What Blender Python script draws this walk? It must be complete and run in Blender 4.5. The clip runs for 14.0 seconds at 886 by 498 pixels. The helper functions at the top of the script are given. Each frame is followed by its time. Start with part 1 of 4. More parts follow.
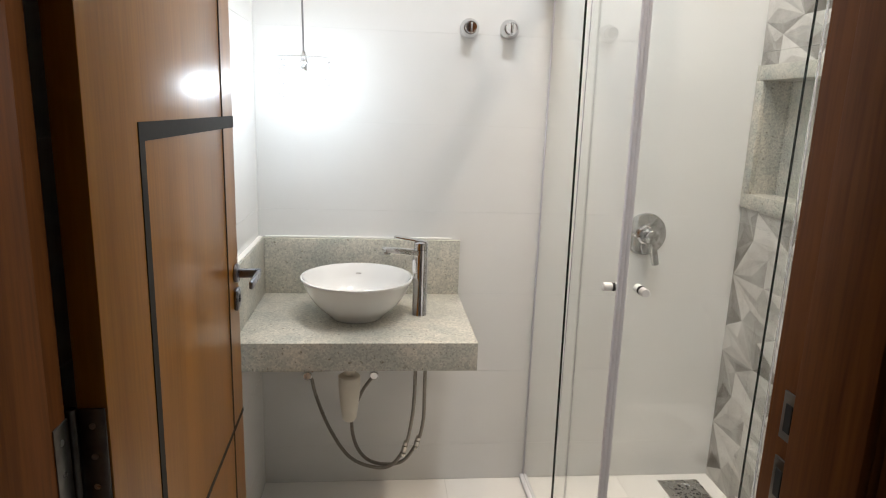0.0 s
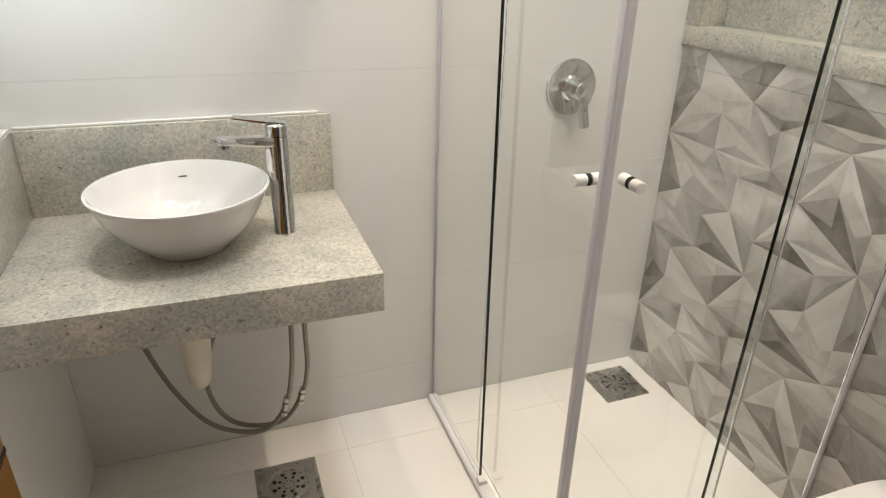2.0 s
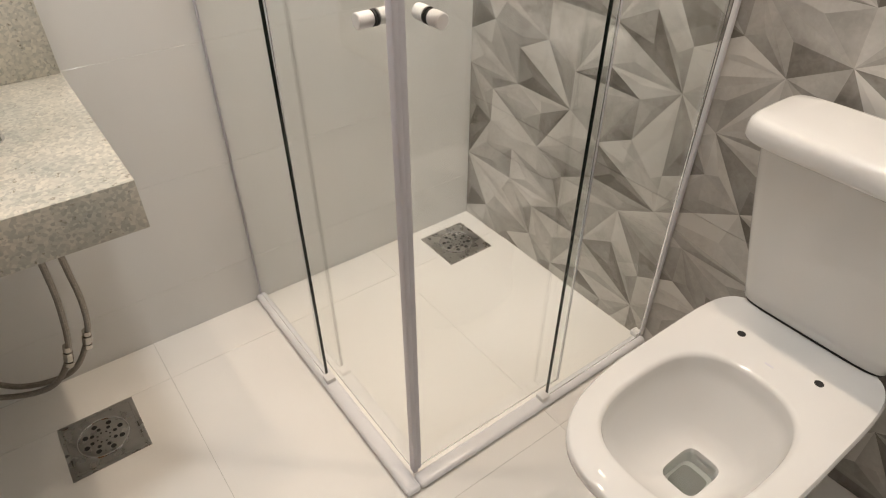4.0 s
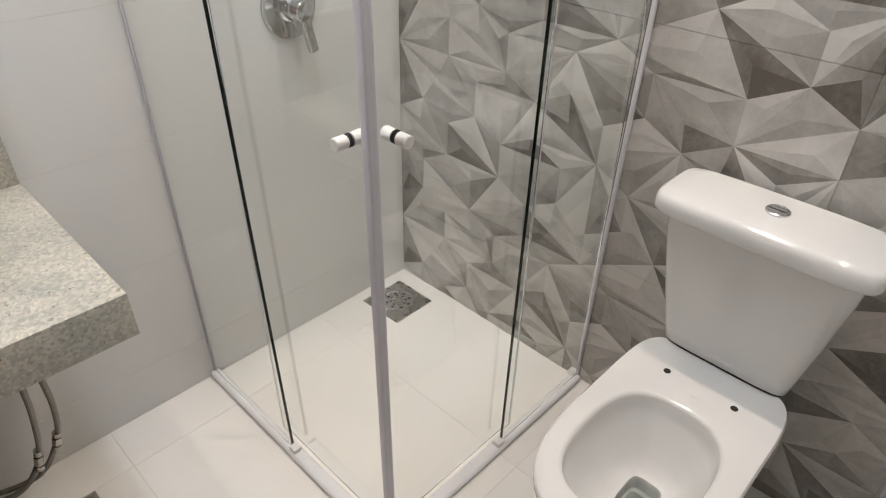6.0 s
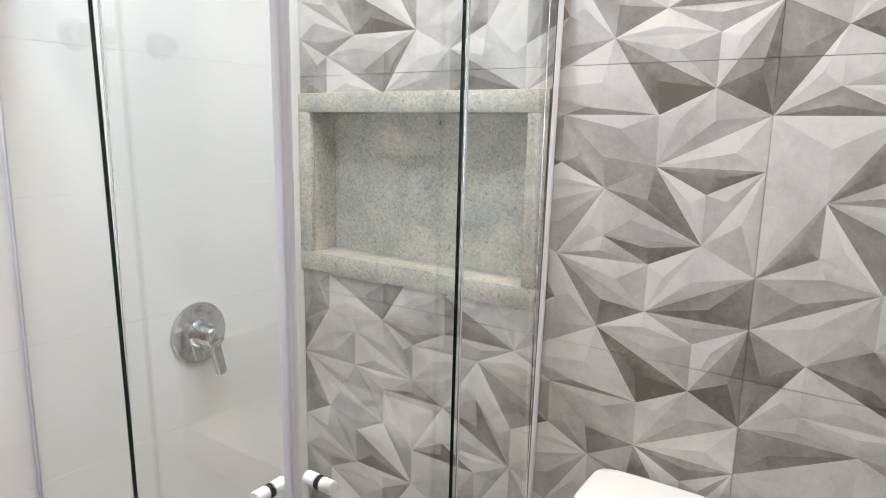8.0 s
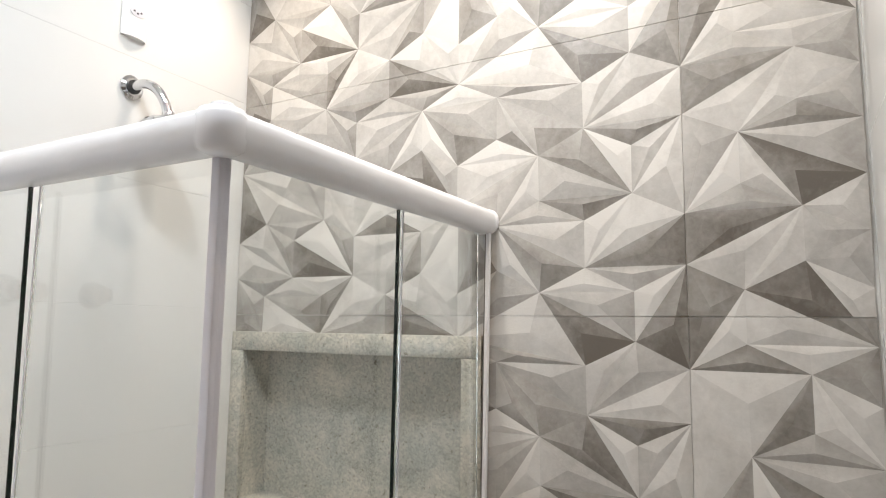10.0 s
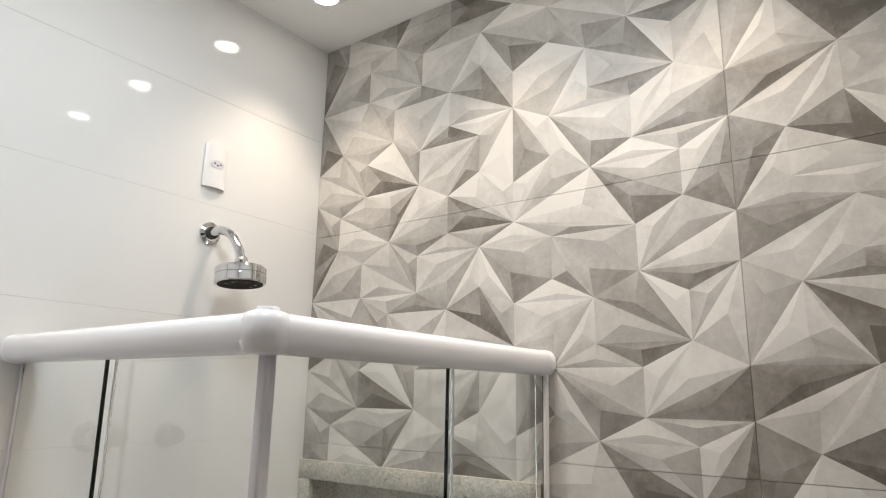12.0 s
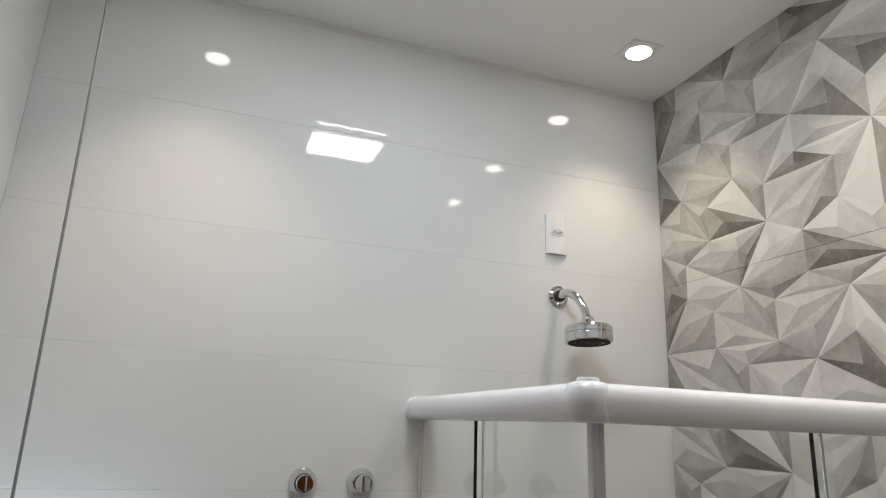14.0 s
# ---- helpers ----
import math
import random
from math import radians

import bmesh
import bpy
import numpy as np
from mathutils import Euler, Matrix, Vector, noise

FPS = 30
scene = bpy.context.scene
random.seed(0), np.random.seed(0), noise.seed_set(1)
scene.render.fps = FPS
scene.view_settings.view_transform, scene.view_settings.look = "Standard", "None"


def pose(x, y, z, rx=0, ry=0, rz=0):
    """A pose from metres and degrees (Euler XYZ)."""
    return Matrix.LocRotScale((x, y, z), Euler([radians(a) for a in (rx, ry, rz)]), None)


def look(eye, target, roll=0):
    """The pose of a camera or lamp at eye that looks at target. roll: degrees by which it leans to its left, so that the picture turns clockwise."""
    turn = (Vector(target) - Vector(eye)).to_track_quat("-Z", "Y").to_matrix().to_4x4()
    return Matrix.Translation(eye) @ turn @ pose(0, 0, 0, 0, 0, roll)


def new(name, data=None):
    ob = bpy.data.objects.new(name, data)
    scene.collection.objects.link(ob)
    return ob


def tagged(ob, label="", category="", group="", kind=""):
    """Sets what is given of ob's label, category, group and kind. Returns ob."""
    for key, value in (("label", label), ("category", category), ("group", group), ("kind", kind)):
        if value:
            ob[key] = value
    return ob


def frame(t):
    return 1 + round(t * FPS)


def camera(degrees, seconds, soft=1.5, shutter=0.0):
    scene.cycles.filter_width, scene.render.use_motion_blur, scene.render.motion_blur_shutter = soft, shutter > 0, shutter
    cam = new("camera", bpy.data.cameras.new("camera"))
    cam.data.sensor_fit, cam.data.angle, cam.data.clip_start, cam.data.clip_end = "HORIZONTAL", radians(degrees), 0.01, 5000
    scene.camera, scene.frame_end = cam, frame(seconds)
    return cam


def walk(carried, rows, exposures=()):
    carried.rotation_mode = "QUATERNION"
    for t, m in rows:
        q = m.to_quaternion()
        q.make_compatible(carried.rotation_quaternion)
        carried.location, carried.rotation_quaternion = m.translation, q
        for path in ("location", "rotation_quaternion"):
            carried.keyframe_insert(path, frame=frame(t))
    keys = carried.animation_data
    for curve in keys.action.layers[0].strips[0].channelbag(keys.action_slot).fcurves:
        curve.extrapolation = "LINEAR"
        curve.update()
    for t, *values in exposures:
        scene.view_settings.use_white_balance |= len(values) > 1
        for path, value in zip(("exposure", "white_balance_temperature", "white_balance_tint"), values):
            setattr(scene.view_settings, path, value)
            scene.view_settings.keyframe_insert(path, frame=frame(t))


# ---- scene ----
cam = camera(69.8, 14.0, soft=1.1)
PATH = [
    (0, (0.251, 0.217, 1.408), (0.448, 2.161, 0.98), 2.0),
    (0.5, (0.229, 0.482, 1.381), (0.514, 2.392, 0.862), 1.9),
    (1, (0.216, 0.65, 1.374), (0.628, 2.509, 0.762), 1.8),
    (1.5, (0.23, 0.779, 1.351), (0.769, 2.558, 0.613), 1.6),
    (2, (0.258, 0.856, 1.33), (0.891, 2.55, 0.475), 1.5),
    (2.5, (0.311, 0.917, 1.3), (1.041, 2.508, 0.332), 1.3),
    (3, (0.364, 0.967, 1.272), (1.19, 2.441, 0.203), 1.1),
    (3.5, (0.412, 1.001, 1.252), (1.308, 2.355, 0.085), 0.8),
    (3.7, (0.425, 1.009, 1.245), (1.345, 2.317, 0.044), 0.7),
    (5.8, (0.319, 1.029, 1.361), (1.448, 2.149, 0.147), 1.4),
    (6, (0.314, 1.03, 1.388), (1.508, 2.165, 0.254), 1.3),
    (6.5, (0.295, 1.035, 1.43), (1.647, 2.207, 0.537), 1.1),
    (7, (0.288, 1.052, 1.474), (1.761, 2.214, 0.783), 1.0),
    (7.5, (0.284, 1.057, 1.495), (1.839, 2.202, 0.973), 0.9),
    (7.8, (0.276, 1.059, 1.496), (1.877, 2.18, 1.072), 1.3),
    (8, (0.282, 1.06, 1.505), (1.912, 2.157, 1.136), 1.2),
    (8.5, (0.282, 1.06, 1.533), (1.975, 2.099, 1.303), 1.1),
    (8.8, (0.296, 1.054, 1.569), (2.007, 2.076, 1.4), 0.5),
    (9, (0.282, 1.062, 1.576), (2.011, 2.063, 1.475), 0.8),
    (9.2, (0.279, 1.055, 1.572), (2.01, 2.056, 1.562), 1.0),
    (11.3, (0.265, 1.037, 1.742), (1.979, 1.965, 2.147), 0.8),
    (11.5, (0.26, 1.008, 1.749), (1.944, 1.982, 2.166), 0.9),
    (12, (0.279, 0.971, 1.778), (1.83, 2.127, 2.227), 1.1),
    (12.5, (0.296, 0.946, 1.79), (1.68, 2.287, 2.274), 1.4),
    (13, (0.3, 0.935, 1.796), (1.465, 2.464, 2.31), 1.7),
    (13.5, (0.304, 0.909, 1.804), (1.221, 2.596, 2.339), 2.1),
    (14, (0.31, 0.862, 1.814), (0.944, 2.678, 2.351), 2.4),
]
EXPOSURES = [
    (0, -0.16, 6550, 10), (0.5, -0.54, 6400, 8), (1, -0.46, 6570, 7), (1.5, -0.2, 6720, 8), (2.5, -0.04, 6900, 10), (3.5, -0.14, 6950, 12), (6, -0.27, 6280, 11),
    (7.5, 0.06, 5950, 9), (8.5, 0.11, 6130, 10), (9, 0, 6200, 10), (11.5, -0.77, 6590, 11), (12.5, -0.9, 6410, 9), (13, -1.23, 6320, 9), (14, -1.3, 6360, 9),
]
walk(cam, [(t, look(eye, target, roll)) for t, eye, target, roll in PATH], EXPOSURES)

# ---- world and lamps ----
world = bpy.data.worlds.new("world")
scene.world = world
world.use_nodes = True
world.node_tree.nodes["Background"].inputs[0].default_value = (0.5, 0.55, 0.6, 1)
world.node_tree.nodes["Background"].inputs[1].default_value = 0.02

X0, X1, Y0, Y1, CEIL = -0.17, 1.585, 0.915, 2.435, 2.884
SPOTS = [(1.353, 2.205), (1.330, 1.708), (1.327, 1.235), (0.204, 2.133)]
PENDANT = (0.018, 2.205)


def lamp(name, kind, m, energy, colour, **more):
    data = bpy.data.lights.new(name, kind)
    data.energy, data.color = energy, colour
    if kind == "SPOT":
        data.spot_size, data.spot_blend, data.shadow_soft_size = more["cone"], more["blend"], more["soft"]
    if kind == "AREA":
        data.shape, data.size, data.size_y = "RECTANGLE", more["w"], more["h"]
    if kind == "POINT":
        data.shadow_soft_size = more["soft"]
    ob = new(name, data)
    ob.matrix_world = m
    return tagged(ob, kind="structure")


for sx, sy in SPOTS:
    lamp("spot_light", "SPOT", look((sx, sy, CEIL - 0.03), (sx, sy, 0)), 36, (1.0, 0.83, 0.66), cone=radians(97), blend=1.0, soft=0.03)
lamp("panel_light", "AREA", look((0.69, 1.66, CEIL - 0.014), (0.69, 1.6601, 0)), 16.4, (0.90, 0.955, 1.0), w=0.27, h=0.2)
lamp("pendant_bulb", "POINT", pose(PENDANT[0], PENDANT[1], 1.475), 3.6, (0.72, 0.87, 1.0), soft=0.03)


# ---- materials ----
def material(name, colour, rough=0.5, metal=0.0, vary=0.0, scale=8.0, bump=0.0, fine=60.0, coat=0.0, spec=0.5, tint=None, stretch=(1, 1, 1)):
    """A principled surface with a coarse colour variation and a fine relief in object space."""
    mat = bpy.data.materials.new(name)
    mat.use_nodes = True
    nt = mat.node_tree
    b = nt.nodes["Principled BSDF"]
    b.inputs["Roughness"].default_value = rough
    b.inputs["Metallic"].default_value = metal
    b.inputs["Coat Weight"].default_value = coat
    b.inputs["Coat Roughness"].default_value = 0.05
    b.inputs["Specular IOR Level"].default_value = spec
    b.inputs["Base Color"].default_value = (*colour, 1)
    tc = nt.nodes.new("ShaderNodeTexCoord")
    mp = nt.nodes.new("ShaderNodeMapping")
    mp.inputs["Scale"].default_value = stretch
    nt.links.new(tc.outputs["Object"], mp.inputs["Vector"])
    if vary:
        n1 = nt.nodes.new("ShaderNodeTexNoise")
        n1.inputs["Scale"].default_value, n1.inputs["Detail"].default_value = scale, 6
        nt.links.new(mp.outputs[0], n1.inputs["Vector"])
        ramp = nt.nodes.new("ShaderNodeValToRGB")
        ramp.color_ramp.elements[0].position, ramp.color_ramp.elements[1].position = 0.3, 0.7
        dark = tint or tuple(c * (1 - vary) for c in colour)
        ramp.color_ramp.elements[0].color, ramp.color_ramp.elements[1].color = (*dark, 1), (*colour, 1)
        nt.links.new(n1.outputs["Fac"], ramp.inputs["Fac"])
        nt.links.new(ramp.outputs["Color"], b.inputs["Base Color"])
        rr = nt.nodes.new("ShaderNodeMapRange")
        rr.inputs["To Min"].default_value, rr.inputs["To Max"].default_value = max(0.02, rough * 0.85), min(1, rough * 1.15)
        nt.links.new(n1.outputs["Fac"], rr.inputs["Value"])
        nt.links.new(rr.outputs[0], b.inputs["Roughness"])
    if bump:
        n2 = nt.nodes.new("ShaderNodeTexNoise")
        n2.inputs["Scale"].default_value, n2.inputs["Detail"].default_value = fine, 4
        nt.links.new(mp.outputs[0], n2.inputs["Vector"])
        bp = nt.nodes.new("ShaderNodeBump")
        bp.inputs["Strength"].default_value, bp.inputs["Distance"].default_value = bump, 0.002
        nt.links.new(n2.outputs["Fac"], bp.inputs["Height"])
        nt.links.new(bp.outputs[0], b.inputs["Normal"])
    return mat


def granite(name, stops, speck):
    """Polished granite: cloudy ground with grains of several minerals."""
    mat = material(name, stops[0], rough=0.28, coat=0.15)
    nt = mat.node_tree
    b = nt.nodes["Principled BSDF"]
    tc = nt.nodes.new("ShaderNodeTexCoord")
    cloud = nt.nodes.new("ShaderNodeTexNoise")
    cloud.inputs["Scale"].default_value, cloud.inputs["Detail"].default_value = 9, 5
    grain = nt.nodes.new("ShaderNodeTexVoronoi")
    grain.inputs["Scale"].default_value = 190
    fleck = nt.nodes.new("ShaderNodeTexNoise")
    fleck.inputs["Scale"].default_value, fleck.inputs["Detail"].default_value = 75, 4
    fleck.inputs["Roughness"].default_value = 0.7
    for n in (cloud, grain, fleck):
        nt.links.new(tc.outputs["Object"], n.inputs["Vector"])
    base = nt.nodes.new("ShaderNodeValToRGB")
    for e, c in zip(base.color_ramp.elements, stops[:2]):
        e.color = (*c, 1)
    base.color_ramp.elements[0].position, base.color_ramp.elements[1].position = 0.35, 0.66
    nt.links.new(cloud.outputs["Fac"], base.inputs["Fac"])
    tone = nt.nodes.new("ShaderNodeValToRGB")
    tone.color_ramp.elements[0].color, tone.color_ramp.elements[1].color = (0.60, 0.62, 0.61, 1), (1.30, 1.26, 1.18, 1)
    nt.links.new(grain.outputs["Color"], tone.inputs["Fac"])
    mul = nt.nodes.new("ShaderNodeMix")
    mul.data_type, mul.blend_type = "RGBA", "MULTIPLY"
    mul.inputs["Factor"].default_value = 0.8
    nt.links.new(base.outputs["Color"], mul.inputs["A"])
    nt.links.new(tone.outputs["Color"], mul.inputs["B"])
    thr = nt.nodes.new("ShaderNodeValToRGB")
    thr.color_ramp.elements[0].position, thr.color_ramp.elements[1].position = 0.605, 0.695
    thr.color_ramp.elements[0].color, thr.color_ramp.elements[1].color = (0, 0, 0, 1), (1, 1, 1, 1)
    nt.links.new(fleck.outputs["Fac"], thr.inputs["Fac"])
    mix = nt.nodes.new("ShaderNodeMix")
    mix.data_type = "RGBA"
    mix.inputs["B"].default_value = (*speck, 1)
    nt.links.new(thr.outputs["Color"], mix.inputs["Factor"])
    nt.links.new(mul.outputs["Result"], mix.inputs["A"])
    nt.links.new(mix.outputs["Result"], b.inputs["Base Color"])
    return mat


def concrete_tile(name, light, dark):
    """Matt cement-look porcelain: facets printed in several tones, cloudy stains and fine pits."""
    mat = material(name, light, rough=0.42, bump=0.12, fine=220)
    nt = mat.node_tree
    b = nt.nodes["Principled BSDF"]
    tc = nt.nodes.new("ShaderNodeTexCoord")
    tone = nt.nodes.new("ShaderNodeAttribute")
    tone.attribute_name = "print"
    cloud = nt.nodes.new("ShaderNodeTexNoise")
    cloud.inputs["Scale"].default_value, cloud.inputs["Detail"].default_value = 16, 8
    cloud.inputs["Roughness"].default_value = 0.65
    nt.links.new(tc.outputs["Object"], cloud.inputs["Vector"])
    part_cloud = nt.nodes.new("ShaderNodeMath")
    part_cloud.operation = "MULTIPLY_ADD"
    part_cloud.inputs[1].default_value, part_cloud.inputs[2].default_value = 0.45, -0.225
    nt.links.new(cloud.outputs["Fac"], part_cloud.inputs[0])
    rust = nt.nodes.new("ShaderNodeTexNoise")
    rust.inputs["Scale"].default_value, rust.inputs["Detail"].default_value, rust.inputs["Distortion"].default_value = 70, 5, 0.8
    nt.links.new(tc.outputs["Object"], rust.inputs["Vector"])
    speck = nt.nodes.new("ShaderNodeMath")
    speck.operation = "MULTIPLY_ADD"
    speck.inputs[1].default_value = 0.22
    nt.links.new(rust.outputs["Fac"], speck.inputs[0])
    nt.links.new(part_cloud.outputs[0], speck.inputs[2])
    both = nt.nodes.new("ShaderNodeMath")
    nt.links.new(tone.outputs["Fac"], both.inputs[0])
    nt.links.new(speck.outputs[0], both.inputs[1])
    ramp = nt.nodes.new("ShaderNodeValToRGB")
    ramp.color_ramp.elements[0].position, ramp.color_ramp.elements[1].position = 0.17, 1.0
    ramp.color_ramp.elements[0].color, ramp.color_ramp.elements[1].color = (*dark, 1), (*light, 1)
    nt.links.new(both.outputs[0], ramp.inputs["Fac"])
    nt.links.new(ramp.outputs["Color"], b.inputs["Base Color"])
    return mat


def wood(name, light, dark, rough, grain=9.0, coat=0.25, spec=0.3):
    """Varnished timber with upright grain."""
    mat = material(name, light, rough=rough, coat=coat, spec=spec)
    nt = mat.node_tree
    b = nt.nodes["Principled BSDF"]
    tc = nt.nodes.new("ShaderNodeTexCoord")
    mp = nt.nodes.new("ShaderNodeMapping")
    mp.inputs["Scale"].default_value = (1, 1, 0.06)
    nt.links.new(tc.outputs["Object"], mp.inputs["Vector"])
    wide = nt.nodes.new("ShaderNodeTexNoise")
    wide.inputs["Scale"].default_value, wide.inputs["Detail"].default_value, wide.inputs["Distortion"].default_value = grain, 4, 0.6
    fine = nt.nodes.new("ShaderNodeTexNoise")
    fine.inputs["Scale"].default_value, fine.inputs["Detail"].default_value = grain * 14, 3
    for n in (wide, fine):
        nt.links.new(mp.outputs[0], n.inputs["Vector"])
    both = nt.nodes.new("ShaderNodeMath")
    both.operation = "MULTIPLY_ADD"
    both.inputs[1].default_value = 0.35
    nt.links.new(fine.outputs["Fac"], both.inputs[0])
    sc = nt.nodes.new("ShaderNodeMath")
    sc.operation = "MULTIPLY"
    sc.inputs[1].default_value = 0.7
    nt.links.new(wide.outputs["Fac"], sc.inputs[0])
    nt.links.new(sc.outputs[0], both.inputs[2])
    ramp = nt.nodes.new("ShaderNodeValToRGB")
    ramp.color_ramp.elements[0].position, ramp.color_ramp.elements[1].position = 0.36, 0.66
    ramp.color_ramp.elements[0].color, ramp.color_ramp.elements[1].color = (*dark, 1), (*light, 1)
    nt.links.new(both.outputs[0], ramp.inputs["Fac"])
    nt.links.new(ramp.outputs["Color"], b.inputs["Base Color"])
    return mat


def glass(name, colour, rough=0.0):
    mat = material(name, colour, rough=rough)
    b = mat.node_tree.nodes["Principled BSDF"]
    b.inputs["Transmission Weight"].default_value = 1.0
    b.inputs["IOR"].default_value = 1.5
    return mat


def glow(name, colour, strength):
    mat = material(name, colour, rough=0.4)
    b = mat.node_tree.nodes["Principled BSDF"]
    b.inputs["Emission Color"].default_value = (*colour, 1)
    b.inputs["Emission Strength"].default_value = strength
    return mat


M_TILE = material("white_glazed_tile", (0.755, 0.755, 0.742), rough=0.045, vary=0.04, scale=3, bump=0.012, fine=5)
M_GROUT = material("pale_grout", (0.66, 0.65, 0.62), rough=0.9, vary=0.15, scale=30, bump=0.2, fine=300)
M_FLOOR = material("white_porcelain_floor", (0.87, 0.857, 0.828), rough=0.10, vary=0.07, scale=2.5, bump=0.02, fine=40)
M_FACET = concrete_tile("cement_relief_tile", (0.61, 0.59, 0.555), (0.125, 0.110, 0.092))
M_PLASTER = material("white_ceiling_paint", (0.92, 0.92, 0.91), rough=0.85, vary=0.03, scale=4, bump=0.08, fine=180)
M_HALL = material("hall_paint", (0.55, 0.53, 0.50), rough=0.85, vary=0.05, scale=4, bump=0.1, fine=160)
M_GRANITE = granite("grey_green_granite", ((0.40, 0.405, 0.376), (0.545, 0.522, 0.470)), (0.165, 0.142, 0.105))
M_CERAMIC = material("white_glazed_ceramic", (0.72, 0.715, 0.70), rough=0.05, vary=0.02, scale=6, coat=0.4)
M_CHROME = material("polished_chrome", (0.68, 0.68, 0.69), rough=0.05, metal=1.0, vary=0.05, scale=20)
M_STEEL = material("brushed_stainless_steel", (0.50, 0.49, 0.47), rough=0.28, metal=1.0, vary=0.12, scale=40)
M_DARK = material("dark_hollow", (0.012, 0.012, 0.012), rough=0.8)
M_ALU = material("white_lacquered_aluminium", (0.80, 0.81, 0.84), rough=0.22, vary=0.03, scale=10)
M_SEAL = material("grey_vinyl_seal", (0.63, 0.62, 0.67), rough=0.4, vary=0.05, scale=10)
M_PLASTIC = material("white_plastic", (0.80, 0.80, 0.80), rough=0.3, vary=0.03, scale=12)
M_CREAM = material("cream_plastic", (0.72, 0.67, 0.57), rough=0.4, vary=0.06, scale=20)
M_RUBBER = material("black_rubber", (0.02, 0.02, 0.02), rough=0.6, vary=0.2, scale=40)
M_EDGE = material("dark_glass_edge", (0.006, 0.012, 0.009), rough=0.1)
M_GLASS = glass("clear_tempered_glass", (0.965, 0.985, 0.975))
M_HOSE = material("braided_steel_hose", (0.36, 0.33, 0.29), rough=0.38, metal=0.7, vary=0.5, scale=500)
M_BRASS = material("nickel_fitting", (0.50, 0.47, 0.42), rough=0.25, metal=1.0, vary=0.1, scale=60)
M_DOOR = wood("honey_varnished_wood", (0.30, 0.122, 0.013), (0.185, 0.070, 0.006), 0.31, 9.0, 0.06, 0.22)
M_JAMB = wood("red_brown_varnished_wood", (0.17, 0.056, 0.011), (0.085, 0.027, 0.006), 0.6, 12, 0.0, 0.1)
M_GROOVE = material("black_groove_paint", (0.03, 0.026, 0.022), rough=0.7, vary=0.3, scale=60, spec=0.15)
M_HINGE = material("aged_dark_metal", (0.16, 0.15, 0.14), rough=0.35, metal=1.0, vary=0.3, scale=50)
M_WATER = glass("water", (0.92, 0.95, 0.94))
M_CRYSTAL = glass("cut_crystal", (0.97, 0.98, 1.0), 0.12)
M_LED = glow("spot_lens", (1.0, 0.93, 0.84), 42)
M_PANEL = glow("panel_diffuser", (0.95, 0.98, 1.0), 14)
M_SLOT = glow("panel_slot", (0.95, 0.98, 1.0), 70)
M_BULB = glow("bulb", (0.9, 0.95, 1.0), 60)
M_SATIN = material("satin_dark_steel", (0.27, 0.28, 0.32), rough=0.28, metal=1.0, vary=0.15, scale=40)
# white ceramic greyed to carry the shade down in the trapway
M_SUMP = material("wet_shaded_ceramic", (0.33, 0.325, 0.30), rough=0.1, vary=0.1, scale=30)
M_CABLE = material("dull_steel_cable", (0.27, 0.27, 0.275), rough=0.45, metal=0.0, vary=0.2, scale=80)
M_NOZZLE = material("grey_nozzle_plastic", (0.34, 0.33, 0.30), rough=0.45, vary=0.3, scale=160)
M_GASKET = material("grey_rubber_gasket", (0.16, 0.155, 0.15), rough=0.6, vary=0.2, scale=60)
M_SILICONE = material("white_silicone", (0.78, 0.77, 0.74), rough=0.4, vary=0.05, scale=30)


# ---- mesh helpers ----
def part(name, bm, mat, parent=None, label="", smooth=True, angle=35):
    me = bpy.data.meshes.new(name)
    bmesh.ops.recalc_face_normals(bm, faces=bm.faces)
    bm.to_mesh(me)
    bm.free()
    me.materials.append(mat)
    if smooth:
        me.shade_smooth()
        me.set_sharp_from_angle(angle=radians(angle))
    ob = new(name, me)
    if parent:
        ob.parent = parent
        if parent.data is None:
            ob.matrix_parent_inverse = parent.matrix_basis.inverted()
    return tagged(ob, label)


def thing(name, label, category, group="", at=(0, 0, 0), kind=""):
    ob = new(name)
    ob.location = at
    ob.empty_display_size = 0.05
    return tagged(ob, label, category, group, kind)


def box(x0, y0, z0, x1, y1, z1, bevel=0.0, seg=2, bm=None):
    bm = bm or bmesh.new()
    made = bmesh.ops.create_cube(bm, size=1.0, matrix=Matrix.LocRotScale(((x0 + x1) / 2, (y0 + y1) / 2, (z0 + z1) / 2), None, (x1 - x0, y1 - y0, z1 - z0)))
    if bevel:
        edges = list({e for v in made["verts"] for e in v.link_edges})
        bmesh.ops.bevel(bm, geom=edges, offset=bevel, segments=seg, affect="EDGES", profile=0.5)
    return bm


def turned(profile, n=32, m=None, bm=None):
    """A turned body: profile of (radius, height), about z, then moved by m."""
    bm = bm or bmesh.new()
    m = m or Matrix()
    rings = []
    for r, z in profile:
        if r < 1e-6:
            rings.append([bm.verts.new(m @ Vector((0, 0, z)))])
        else:
            rings.append([bm.verts.new(m @ Vector((r * math.cos(2 * math.pi * i / n), r * math.sin(2 * math.pi * i / n), z))) for i in range(n)])
    for a, b in zip(rings, rings[1:]):
        for i in range(n):
            j = (i + 1) % n
            q = [a[i % len(a)], a[j % len(a)], b[j % len(b)], b[i % len(b)]]
            q = list(dict.fromkeys(q))
            if len(q) > 2:
                bm.faces.new(q)
    for ring in (rings[0], rings[-1]):
        if len(ring) > 2:
            bm.faces.new(ring)
    return bm


